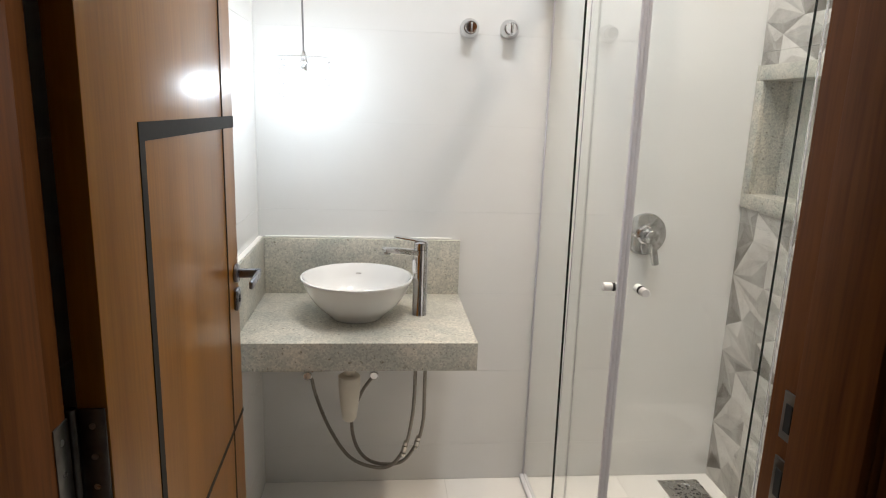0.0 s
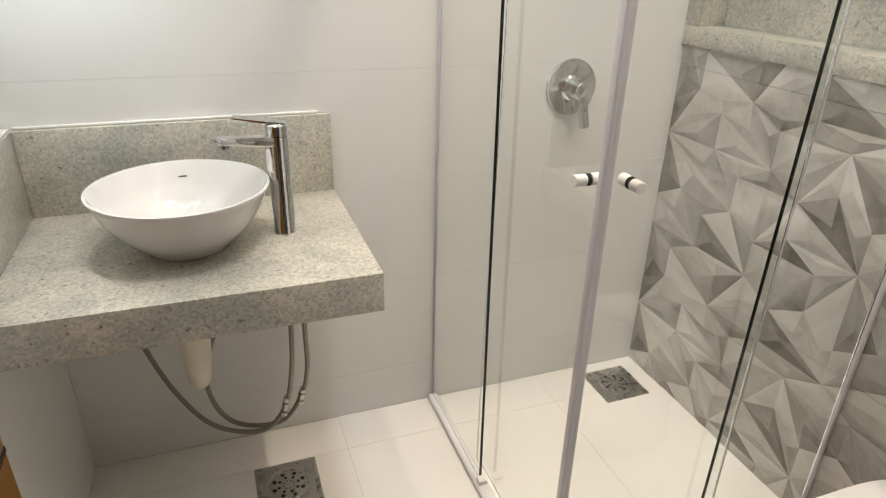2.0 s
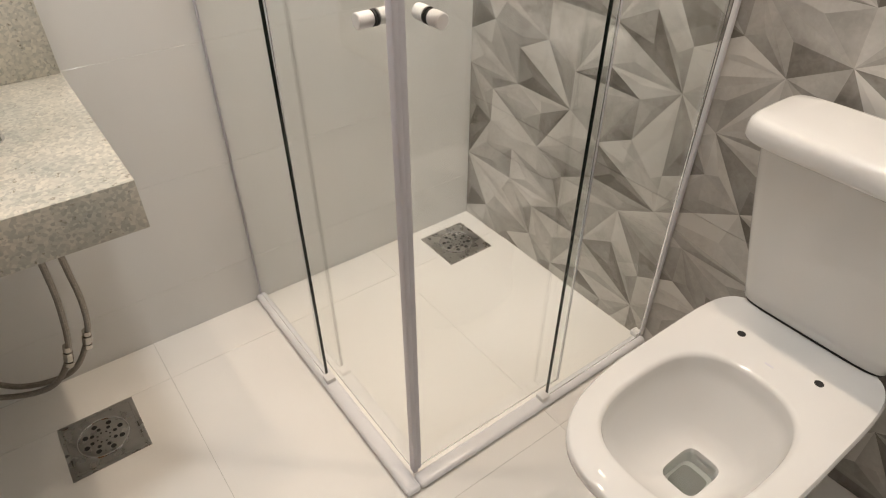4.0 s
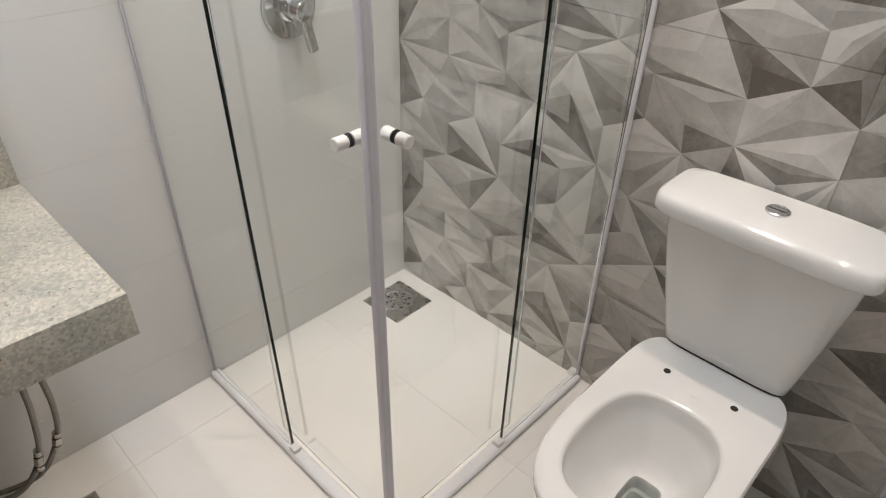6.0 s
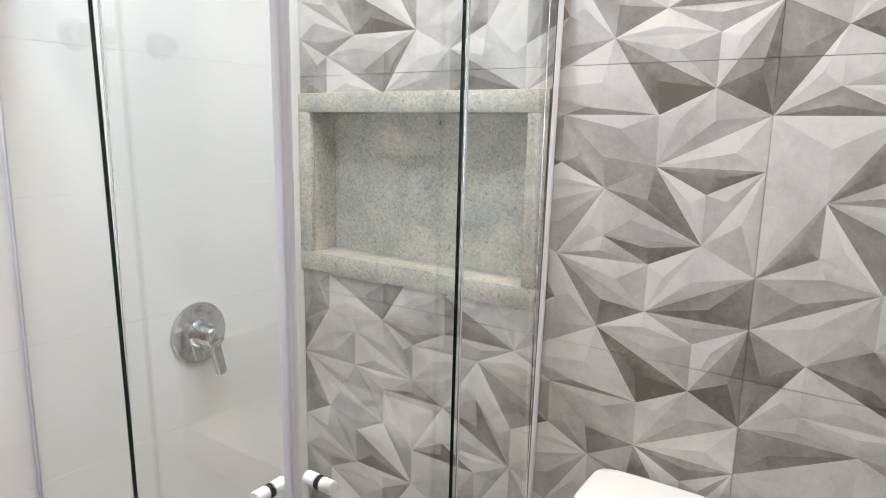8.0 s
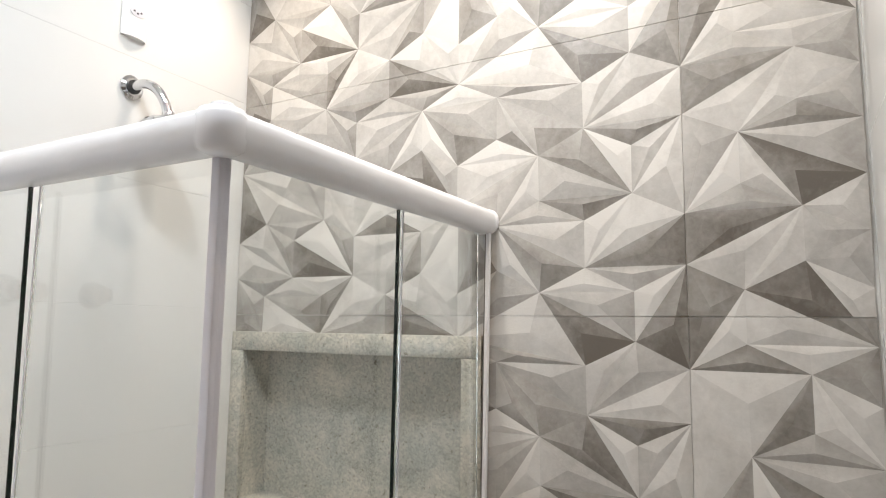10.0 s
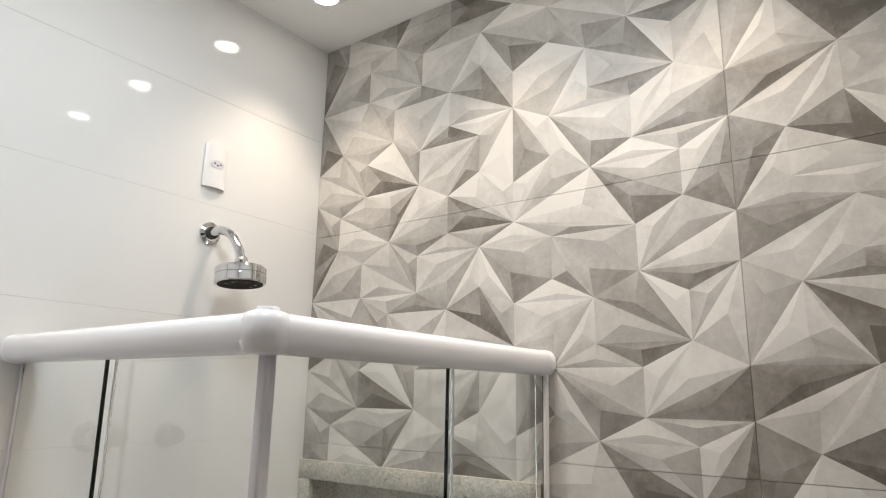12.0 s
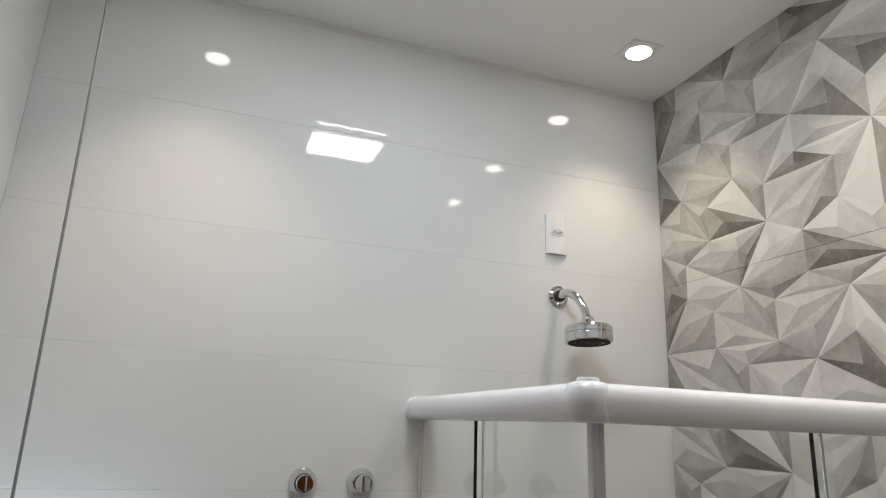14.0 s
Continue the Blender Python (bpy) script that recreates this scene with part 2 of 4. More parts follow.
def rod(a, b, r, n=20, bevel=0.0, bm=None):
    a, b = Vector(a), Vector(b)
    d = (b - a).length
    m = Matrix.Translation(a) @ (b - a).to_track_quat("Z", "Y").to_matrix().to_4x4()
    k = bevel
    prof = [(r - k, 0), (r, k), (r, d - k), (r - k, d)] if k else [(r, 0), (r, d)]
    return turned(prof, n, m, bm)


def tube(points, r, n=12, steps=8, bm=None):
    """A round tube along a smooth curve through the points."""
    bm = bm or bmesh.new()
    p = [Vector(q) for q in points]
    p = [2 * p[0] - p[1]] + p + [2 * p[-1] - p[-2]]
    line = []
    for i in range(1, len(p) - 2):
        for s in range(steps):
            t = s / steps
            line.append(0.5 * ((2 * p[i]) + (p[i + 1] - p[i - 1]) * t + (2 * p[i - 1] - 5 * p[i] + 4 * p[i + 1] - p[i + 2]) * t * t + (3 * p[i] - p[i - 1] - 3 * p[i + 1] + p[i + 2]) * t ** 3))
    line.append(p[-2])
    rings, up = [], None
    for i, q in enumerate(line):
        d = (line[min(i + 1, len(line) - 1)] - line[max(i - 1, 0)]).normalized()
        up = (up - d * up.dot(d)).normalized() if up else d.orthogonal().normalized()
        side = d.cross(up)
        rings.append([bm.verts.new(q + r * (math.cos(2 * math.pi * k / n) * up + math.sin(2 * math.pi * k / n) * side)) for k in range(n)])
    for a, b in zip(rings, rings[1:]):
        for k in range(n):
            bm.faces.new((a[k], a[(k + 1) % n], b[(k + 1) % n], b[k]))
    bm.faces.new(rings[0]), bm.faces.new(rings[-1])
    return bm


def loft(outlines, bm=None, caps=(True, True)):
    """A body through closed outlines that have the same number of points."""
    bm = bm or bmesh.new()
    rings = [[bm.verts.new(q) for q in o] for o in outlines]
    n = len(rings[0])
    for a, b in zip(rings, rings[1:]):
        for k in range(n):
            bm.faces.new((a[k], a[(k + 1) % n], b[(k + 1) % n], b[k]))
    if caps[0]:
        bm.faces.new(rings[0])
    if caps[1]:
        bm.faces.new(rings[-1])
    return bm


def rounded(cx, cy, hx, hy, power, z, n=48):
    """A rounded-rectangle outline (superellipse)."""
    out = []
    for i in range(n):
        a = 2 * math.pi * i / n
        c, s = math.cos(a), math.sin(a)
        out.append((cx + hx * math.copysign(abs(c) ** (2 / power), c), cy + hy * math.copysign(abs(s) ** (2 / power), s), z))
    return out


# ---- structure ----
def slab(name, x0, y0, z0, x1, y1, z1, mat, label, category, bevel=0.0):
    return tagged(part(name, box(x0, y0, z0, x1, y1, z1, bevel), mat, smooth=bool(bevel)), label, category, kind="structure")


DOOR0, DOOR1, DOORTOP = -0.106, 0.752, 2.12
HALLY = -1.2
slab("floor", X0 - 0.15, HALLY - 0.15, -0.12, X1 + 0.3, Y1 + 0.15, -0.0012, M_GROUT, "pale grout bed under white porcelain floor tiles", "floor")
wall_north = slab("wall_north", X0 - 0.15, Y1 + 0.0014, -0.008, X1 + 0.3, Y1 + 0.15, CEIL + 0.1, M_GROUT, "wall behind basin and shower, clad in white glazed tiles", "wall")
wall_west = slab("wall_west", X0 - 0.15, HALLY, -0.008, X0 - 0.0014, Y1 + 0.0014, CEIL + 0.1, M_GROUT, "side wall beside the basin clad in white glazed tiles", "wall")
NY0, NY1, NZ0, NZ1, NX = 1.713, 2.39, 1.149, 1.546, 1.675


def niche_wall():
    bm = bmesh.new()
    x0, x1, y0, y1, z0, z1 = X1 + 0.0008, X1 + 0.3, Y0, Y1 + 0.0014, -0.008, CEIL + 0.1
    for a, b, c, d in ((y0, NY0 - 0.02, z0, z1), (NY1 + 0.02, y1, z0, z1), (NY0 - 0.02, NY1 + 0.02, z0, NZ0 - 0.02), (NY0 - 0.02, NY1 + 0.02, NZ1 + 0.02, z1)):
        box(x0, a, c, x1, b, d, bm=bm)
    box(NX + 0.03, NY0 - 0.02, NZ0 - 0.02, x1, NY1 + 0.02, NZ1 + 0.02, bm=bm)
    return bm


wall_east = tagged(part("wall_east", niche_wall(), M_GROUT, smooth=False), "feature wall clad in grey faceted relief tiles, with a niche", "wall", kind="structure")


def front_wall():
    bm = bmesh.new()
    a, b = 0.765, Y0 - 0.0014
    box(X0 - 0.008, a, -0.008, DOOR0 - 0.035, b, CEIL + 0.1, bm=bm)
    box(DOOR1 + 0.035, a, -0.008, X1 + 0.3, b, CEIL + 0.1, bm=bm)
    box(DOOR0 - 0.035, a, DOORTOP + 0.035, DOOR1 + 0.035, b, CEIL + 0.1, bm=bm)
    return bm


wall_south = tagged(part("wall_south", front_wall(), M_HALL, smooth=False), "wall with the doorway, tiled white inside the bathroom", "wall", kind="structure")
slab("wall_hall_east", X1 + 0.15, HALLY, -0.008, X1 + 0.3, 0.765, CEIL + 0.1, M_HALL, "plain painted hall wall outside the bathroom", "wall")
slab("wall_hall_south", X0 - 0.15, HALLY - 0.15, -0.008, X1 + 0.3, HALLY, CEIL + 0.1, M_HALL, "plain painted wall at the end of the hall", "wall")


def ceiling_mesh():
    """Flat plaster ceiling."""
    return box(X0 - 0.15, HALLY - 0.15, CEIL, X1 + 0.3, Y1 + 0.15, CEIL + 0.1)


tagged(part("ceiling", ceiling_mesh(), M_PLASTER, smooth=False), "smooth white plaster ceiling with recessed lights", "ceiling", kind="structure")


# ---- door and its frame ----
def door_frame():
    ob = thing("door_1", "dark red-brown varnished wooden door frame", "door frame", kind="structure")
    for x, s in ((DOOR0, -1), (DOOR1, 1)):
        lo, hi = sorted((x, x + s * 0.035))
        part("jamb", box(lo, 0.755, 0, hi, 0.925, DOORTOP + 0.035, 0.003), M_JAMB, ob)
        lo, hi = sorted((x, x - s * 0.013))
        part("door_stop", box(lo, 0.755, 0, hi, 0.868, DOORTOP, 0.003), M_JAMB, ob)
        for y in ((0.742, 0.927) if s > 0 else (0.742,)):
            lo, hi = sorted((x + s * 0.006, x + s * 0.063 if s < 0 else x + 0.075))
            part("casing", box(lo, y - 0.011, 0, hi, y + 0.011, DOORTOP + 0.07, 0.003), M_JAMB, ob)
    for z in (0.985, 0.25, 1.85):
        plate = part("hinge_plate", box(DOOR0 - 0.001, 0.893, z - 0.062, DOOR0 + 0.0015, 0.926, z + 0.062, 0.0008), M_HINGE, ob, "aged dark metal hinge plate")
        for k in (-0.04, 0.0, 0.04):
            part("screw", rod((DOOR0 + 0.0012, 0.908, z + k), (DOOR0 + 0.0024, 0.908, z + k), 0.004, 12), M_STEEL, plate)
    part("head_jamb", box(DOOR0, 0.755, DOORTOP, DOOR1, 0.925, DOORTOP + 0.035, 0.003), M_JAMB, ob)
    for z in (1.055, 0.968):
        plate = part("strike_plate", box(DOOR1 - 0.004, 0.872, z - 0.03, DOOR1 - 0.001, 0.898, z + 0.032, 0.001), M_HINGE, ob, "worn metal strike plate")
        part("latch_hole", box(DOOR1 - 0.0055, 0.878, z - 0.018, DOOR1 - 0.0042, 0.890, z + 0.018), M_DARK, plate)
    return ob


door_frame()

HINGE, SWING = Vector((-0.070, 0.950, 0)), 91.6


def door_leaf():
    """Leaf built along +x from its hinge, its seen face at y = 0, then swung open."""
    w, top, th = 0.805, 2.10, 0.035
    ob = thing("wooden_door", "honey-brown varnished wooden door with dark inlaid grooves, standing open", "door")
    leaf = part("leaf", box(0, 0, 0.012, w, th, top, 0.002), M_DOOR, ob)

    def groove(x0, z0, x1, z1, wide):
        a, b = Vector((x0, 0, z0)), Vector((x1, 0, z1))
        d = b - a
        m = Matrix.Translation((a + b) / 2) @ Matrix.Rotation(-math.atan2(d.z, d.x), 4, "Y")
        bm = bmesh.new()
        bmesh.ops.create_cube(bm, size=1, matrix=m @ Matrix.Diagonal((d.length, 0.003, wide, 1)))
        part("groove", bm, M_GROOVE, leaf, "dark inlaid groove", smooth=False)

    groove(0.690, 0.014, 0.690, top - 0.002, 0.007)
    groove(0.178, 0.014, 0.178, 1.352, 0.022)
    groove(0.167, 1.365, w - 0.002, 1.365, 0.026)
    groove(0.189, 0.645, w - 0.002, 0.645, 0.010)
    for z in (0.985, 0.25, 1.85):
        h = part("hinge", box(-0.0025, 0.003, z - 0.062, 0.001, 0.036, z + 0.062, 0.0008), M_HINGE, ob, "aged dark metal butt hinge")
        part("knuckle", rod((-0.005, 0.040, z - 0.064), (-0.005, 0.040, z + 0.064), 0.0065, 14), M_HINGE, h)
        for k in (-0.04, 0.0, 0.04):
            part("screw", rod((-0.0025, 0.018, z + k), (-0.0036, 0.018, z + k), 0.004, 12), M_STEEL, h)
    hx, hz = 0.762, 1.014
    part("handle_rose", rod((hx, 0, hz), (hx, -0.010, hz), 0.0225, 32, 0.002), M_SATIN, ob, "round dark steel handle rose")
    part("escutcheon", box(hx - 0.021, -0.010, hz - 0.088, hx + 0.021, 0, hz - 0.038, 0.004, 3), M_SATIN, ob, "dark steel keyhole plate")
    bm = box(hx - 0.009, -0.056, hz - 0.010, hx + 0.009, -0.009, hz + 0.010, 0.003)
    box(hx - 0.112, -0.061, hz - 0.009, hx + 0.010, -0.052, hz + 0.009, 0.003, 3, bm=bm)
    part("lever", bm, M_SATIN, ob, "satin steel lever handle")
    part("keyhole", box(hx - 0.003, -0.0112, hz - 0.070, hx + 0.003, -0.0102, hz - 0.054), M_DARK, ob)
    ob.matrix_basis = Matrix.Translation(HINGE) @ Matrix.Rotation(radians(SWING), 4, "Z")
    return ob


door_leaf()


# ---- vanity ----
CX0, CX1, CY0, CTOP, CBOT = X0, 0.535, 1.922, 0.757, 0.673


def counter():
    ob = thing("washbasin_counter", "grey-green speckled granite counter fixed between two walls", "counter", at=((CX0 + CX1) / 2, Y1, CTOP))
    bm = box(CX0 + 0.001, CY0, CBOT, CX1, Y1 - 0.001, CTOP)
    under = min(bm.faces, key=lambda f: f.calc_center_median().z)
    bmesh.ops.inset_individual(bm, faces=[under], thickness=0.02)
    for v in under.verts:
        v.co.z = CTOP - 0.02
    rim = [e for e in bm.edges if all(v.co.z > CTOP - 0.001 for v in e.verts)] + [e for e in bm.edges if abs(e.verts[0].co.z - e.verts[1].co.z) > 0.05 and e.calc_length() > 0.07]
    bmesh.ops.bevel(bm, geom=rim, offset=0.0015, segments=2, affect="EDGES", profile=0.5)
    part("slab", bm, M_GRANITE, ob)
    part("backsplash", box(CX0 + 0.021, Y1 - 0.021, CTOP + 0.0005, CX1 - 0.001, Y1 - 0.001, 0.955, 0.001), M_GRANITE, ob)
    part("side_splash", box(CX0 + 0.001, CY0, CTOP + 0.0005, CX0 + 0.0205, Y1 - 0.001, 0.955, 0.001), M_GRANITE, ob)
    part("silicone_bead", box(CX0 + 0.021, Y1 - 0.007, 0.955, CX1 - 0.03, Y1 + 0.001, 0.961, 0.002), M_SILICONE, ob, "white silicone bead")
    part("silicone_bead", box(CX0 - 0.001, CY0 + 0.004, 0.955, CX0 + 0.016, Y1 - 0.008, 0.960, 0.002), M_SILICONE, ob, "white silicone bead")
    return ob


counter()


def basin():
    cx, cy = 0.180, 2.170
    ob = thing("vessel_basin", "round white ceramic vessel basin on the granite counter", "basin", at=(cx, cy, CTOP))
    m = Matrix.Translation((cx, cy, CTOP))
    prof = [(0.0, 0.0), (0.082, 0.0), (0.086, 0.004), (0.092, 0.012), (0.112, 0.028), (0.138, 0.056), (0.158, 0.088), (0.171, 0.118), (0.1765, 0.126), (0.1755, 0.1305), (0.170, 0.131),
            (0.164, 0.121), (0.150, 0.089), (0.128, 0.055), (0.095, 0.030), (0.050, 0.019), (0.022, 0.016), (0.0, 0.016)]
    part("bowl", turned(prof, 72, m), M_CERAMIC, ob, angle=60)
    part("drain_ring", turned([(0.0, 0.0165), (0.021, 0.0165), (0.023, 0.018), (0.020, 0.021), (0.0, 0.0215)], 24, m), M_CHROME, ob, "chrome drain plug")
    part("maker_mark", box(cx - 0.0085, cy + 0.1525, CTOP + 0.0985, cx + 0.0085, cy + 0.1548, CTOP + 0.1005), M_HINGE, ob, "small dark printed mark")
    return ob


basin()


def faucet():
    fx, fy = 0.380, 2.182
    ob = thing("tall_basin_tap", "tall polished chrome single-lever basin tap on the counter", "tap", at=(fx, fy, CTOP))
    part("body", turned([(0.0, 0), (0.0245, 0), (0.0245, 0.003), (0.0232, 0.005), (0.0232, 0.214), (0.0222, 0.216), (0.0, 0.216)], 32, Matrix.Translation((fx, fy, CTOP))), M_CHROME, ob)
    part("lever_cap", turned([(0.0, 0.2175), (0.0232, 0.2175), (0.0232, 0.238), (0.020, 0.241), (0.0, 0.246)], 32, Matrix.Translation((fx, fy, CTOP))), M_CHROME, ob)
    m = Matrix.Translation((fx, fy, CTOP + 0.204)) @ Matrix.Rotation(radians(207), 4, "Z") @ Matrix.Rotation(radians(-9), 4, "Y")
    bm = box(0.010, -0.0155, -0.011, 0.135, 0.0155, 0.011, 0.004)
    for v in bm.verts:
        if v.co.x > 0.08:
            v.co.z = v.co.z * 0.62 + 0.003
    bm.transform(m)
    part("spout", bm, M_CHROME, ob)
    bm = box(0.008, -0.0125, -0.064, 0.0255, 0.0125, 0.004, 0.005, 3)
    bm.transform(Matrix.Translation((fx, fy, CTOP + 0.204)) @ Matrix.Rotation(radians(207), 4, "Z"))
    part("spout_root", bm, M_CHROME, ob)
    part("aerator", rod(m @ Vector((0.120, 0, -0.012)), m @ Vector((0.120, 0, -0.003)), 0.010, 16), M_STEEL, ob)
    bm = box(-0.020, -0.013, 0, 0.088, 0.013, 0.006, 0.002)
    bm.transform(Matrix.Translation((fx, fy, CTOP + 0.240)) @ Matrix.Rotation(radians(165), 4, "Z") @ Matrix.Rotation(radians(-6), 4, "Y"))
    part("lever", bm, M_CHROME, ob)
    return ob


faucet()


def under_counter():
    trap = thing("sink_trap", "cream plastic bottle trap under the basin", "trap", at=(0.155, 2.2, 0.38))
    m = Matrix.Translation((0.155, 2.205, 0))
    part("cup", turned([(0.0, 0.372), (0.016, 0.374), (0.024, 0.385), (0.030, 0.43), (0.034, 0.47), (0.036, 0.50), (0.036, 0.535), (0.028, 0.54), (0.0, 0.54)], 28, m), M_CREAM, trap)
    part("tailpipe", rod((0.155, 2.205, 0.54), (0.155, 2.205, CTOP - 0.02), 0.018), M_CREAM, trap)
    part("outlet_pipe", tube([(0.155, 2.225, 0.505), (0.155, 2.30, 0.505), (0.155, 2.38, 0.49), (0.155, Y1, 0.485)], 0.019), M_CREAM, trap)
    for x, x2, low, k in ((0.0, 0.372, 0.172, 0), (0.235, 0.405, 0.178, 1)):
        hose = thing("braided_hose", "braided steel supply hose looping under the counter", "hose", "supply hoses", at=(x, Y1, 0.47))
        if k == 0:
            pts = [(x + 0.012, 2.375, 0.452), (0.03, 2.37, 0.38), (0.075, 2.34, 0.28), (0.14, 2.30, 0.195), (0.21, 2.26, low), (0.29, 2.22, 0.19), (0.342, 2.19, 0.275), (0.364, 2.182, 0.38), (x2, 2.18, 0.50), (x2, 2.18, CTOP - 0.02)]
        else:
            pts = [(x - 0.008, 2.375, 0.452), (0.19, 2.36, 0.40), (0.158, 2.33, 0.31), (0.178, 2.30, 0.22), (0.235, 2.27, low), (0.33, 2.22, 0.205), (0.385, 2.20, 0.29), (0.404, 2.19, 0.38), (x2, 2.185, 0.50), (x2, 2.185, CTOP - 0.02)]
        part("hose_body", tube(pts, 0.0062, 10, 9), M_HOSE, hose)
        a, b = Vector(pts[6]), Vector(pts[7])
        c, d = a.lerp(b, -0.11), a.lerp(b, 0.10)
        nut = part("coupling", rod(c, d, 0.0098, 6), M_BRASS, hose, "pale nickel coupling nut")
        part("collar", rod(a.lerp(b, 0.14), a.lerp(b, 0.26), 0.0086, 16), M_BRASS, hose)
        part("collar", rod(a.lerp(b, -0.26), a.lerp(b, -0.15), 0.0086, 16), M_BRASS, hose)
        valve = thing("angle_valve", "small chrome angle valve on the tiled wall", "valve", "angle valves", at=(x, Y1, 0.47))
        part("wall_flange", rod((x, Y1, 0.47), (x, Y1 - 0.008, 0.47), 0.022, 24, 0.002), M_CHROME, valve)
        part("valve_body", rod((x, Y1 - 0.008, 0.47), (x, Y1 - 0.062, 0.47), 0.010, 16), M_CHROME, valve)
        part("valve_knob", rod((x, Y1 - 0.062, 0.47), (x, Y1 - 0.085, 0.47), 0.016, 12, 0.003), M_CHROME, valve)


under_counter()


# ---- shower enclosure ----
SX, SY = 0.825, 1.668


def pane(name, x0, y0, z0, x1, y1, z1, parent):
    ob = part(name, box(x0, y0, z0, x1, y1, z1), M_GLASS, parent, "clear tempered glass panel", smooth=False)
    ob.visible_shadow = False
    return ob


def out_of_plumb(bm, dx, dy, z0=0.0):
    """Leans a profile sideways by dx, dy for each metre of height above z0."""
    for v in bm.verts:
        h = max(0.0, v.co.z - z0)
        v.co.x += dx * h
        v.co.y += dy * h


def enclosure():
    ob = thing("shower_enclosure", "square corner shower enclosure of clear glass with white aluminium profiles", "shower enclosure", at=(SX, SY, 0))
    t = 0.003
    zt, zb = 1.838, 0.022
    # header: rounded white tubes that meet in a rounded corner piece
    def header(axis):
        bm = bmesh.new()
        sect = []
        for i in range(20):
            a = 2 * math.pi * i / 20
            c, s = math.cos(a), math.sin(a)
            sect.append((0.034 * math.copysign(abs(c) ** 0.75, c), 0.0275 * math.copysign(abs(s) ** 0.75, s)))
        outs = []
        for end in (0, 1):
            row = []
            for o, z in sect:
                if axis == "y":
                    row.append((SX - 0.012 + o, SY - 0.012 if end == 0 else Y1, 1.855 + z))
                else:
                    row.append((SX - 0.012 if end == 0 else X1 - 0.006, SY - 0.012 + o, 1.855 + z))
            outs.append(row)
        return loft(outs, bm)
    part("header_rail", header("y"), M_ALU, ob)
    part("header_rail", header("x"), M_ALU, ob)
    corner = Matrix.Translation((SX - 0.012, SY - 0.012, 0))
    elbow = part("corner_piece", turned([(0.0, 1.8265), (0.020, 1.8268), (0.0285, 1.830), (0.0335, 1.840), (0.0348, 1.855), (0.0335, 1.870), (0.0285, 1.880), (0.020, 1.8832), (0.0, 1.8835)], 40, corner), M_ALU, ob, angle=60)
    part("corner_cap", turned([(0.0, 1.880), (0.0165, 1.880), (0.0165, 1.886), (0.0145, 1.889), (0.0, 1.890)], 28, corner), M_ALU, elbow)
    def end_cap(axis):
        rings = []
        for d, k in ((0.0, 1.06), (0.010, 1.06), (0.013, 1.0)):
            row = []
            for i in range(20):
                a = 2 * math.pi * i / 20
                c, q = math.cos(a), math.sin(a)
                o, z = 0.034 * k * math.copysign(abs(c) ** 0.75, c), 0.0275 * k * math.copysign(abs(q) ** 0.75, q)
                row.append((SX - 0.012 + o, Y1 - d, 1.855 + z) if axis == "y" else (X1 - 0.007 - d, SY - 0.012 + o, 1.855 + z))
            rings.append(row)
        return loft(rings)
    part("end_cap", end_cap("y"), M_ALU, ob)
    part("end_cap", end_cap("x"), M_ALU, ob)
    # floor tracks
    part("floor_track", box(SX - 0.018, SY - 0.018, 0, SX + 0.018, Y1, 0.020, 0.009, 3), M_ALU, ob)
    part("floor_track", box(SX + 0.018, SY - 0.018, 0, X1 - 0.008, SY + 0.018, 0.020, 0.009, 3), M_ALU, ob)
    # wall profiles
    part("wall_profile", box(SX - 0.0045, Y1 - 0.012, 0.020, SX + 0.0045, Y1, 1.832, 0.0015), M_SEAL, ob)
    bm = box(X1 - 0.018, SY - 0.005, 0.020, X1 - 0.006, SY + 0.004, 1.832, 0.0015)
    out_of_plumb(bm, 0, -0.0135)
    side = part("wall_profile", bm, M_ALU, ob)
    bm = box(X1 - 0.0165, SY + 0.0041, 0.022, X1 - 0.009, SY + 0.0065, 1.830)
    out_of_plumb(bm, 0, -0.0135)
    part("gasket", bm, M_GASKET, side, "thin grey gasket", smooth=False)
    # fixed panels with dark polished edges
    f1 = pane("fixed_panel", SX - t, 2.0375, zb, SX + t, Y1 - 0.012, zt, ob)
    for v in f1.data.vertices:
        if v.co.y < 2.2:
            v.co.y += 0.030 * v.co.z
    bm = box(SX - t - 0.0003, 2.035, zb, SX + t + 0.0003, 2.037, zt)
    out_of_plumb(bm, 0, 0.030)
    part("panel_edge", bm, M_EDGE, f1, "dark polished glass edge", smooth=False)
    f2 = pane("fixed_panel", 1.225, SY - t, zb, X1 - 0.020, SY + t, zt, ob)
    for v in f2.data.vertices:
        if v.co.x < 1.4:
            v.co.x += 0.007 * v.co.z
    bm = box(1.2225, SY - t - 0.0003, zb, 1.2245, SY + t + 0.0003, zt)
    out_of_plumb(bm, 0.007, 0)
    part("panel_edge", bm, M_EDGE, f2, "dark polished glass edge", smooth=False)
    # sliding doors behind, meeting at the corner
    o = 0.020
    d1 = pane("sliding_door", SX + o + 0.004 - t, SY + 0.031, zb + 0.006, SX + o + 0.004 + t, 2.10, zt, ob)
    part("door_seal", box(SX + o, 2.1005, zb + 0.006, SX + o + 0.008, 2.104, zt), M_SEAL, d1, "pale vinyl edge seal", smooth=False)
    d2 = pane("sliding_door", SX + 0.041, SY + o + 0.003 - t, zb + 0.006, 1.275, SY + o + 0.003 + t, zt, ob)
    for v in d2.data.vertices:
        if v.co.x < 1.0:
            v.co.x -= 0.0068 * v.co.z
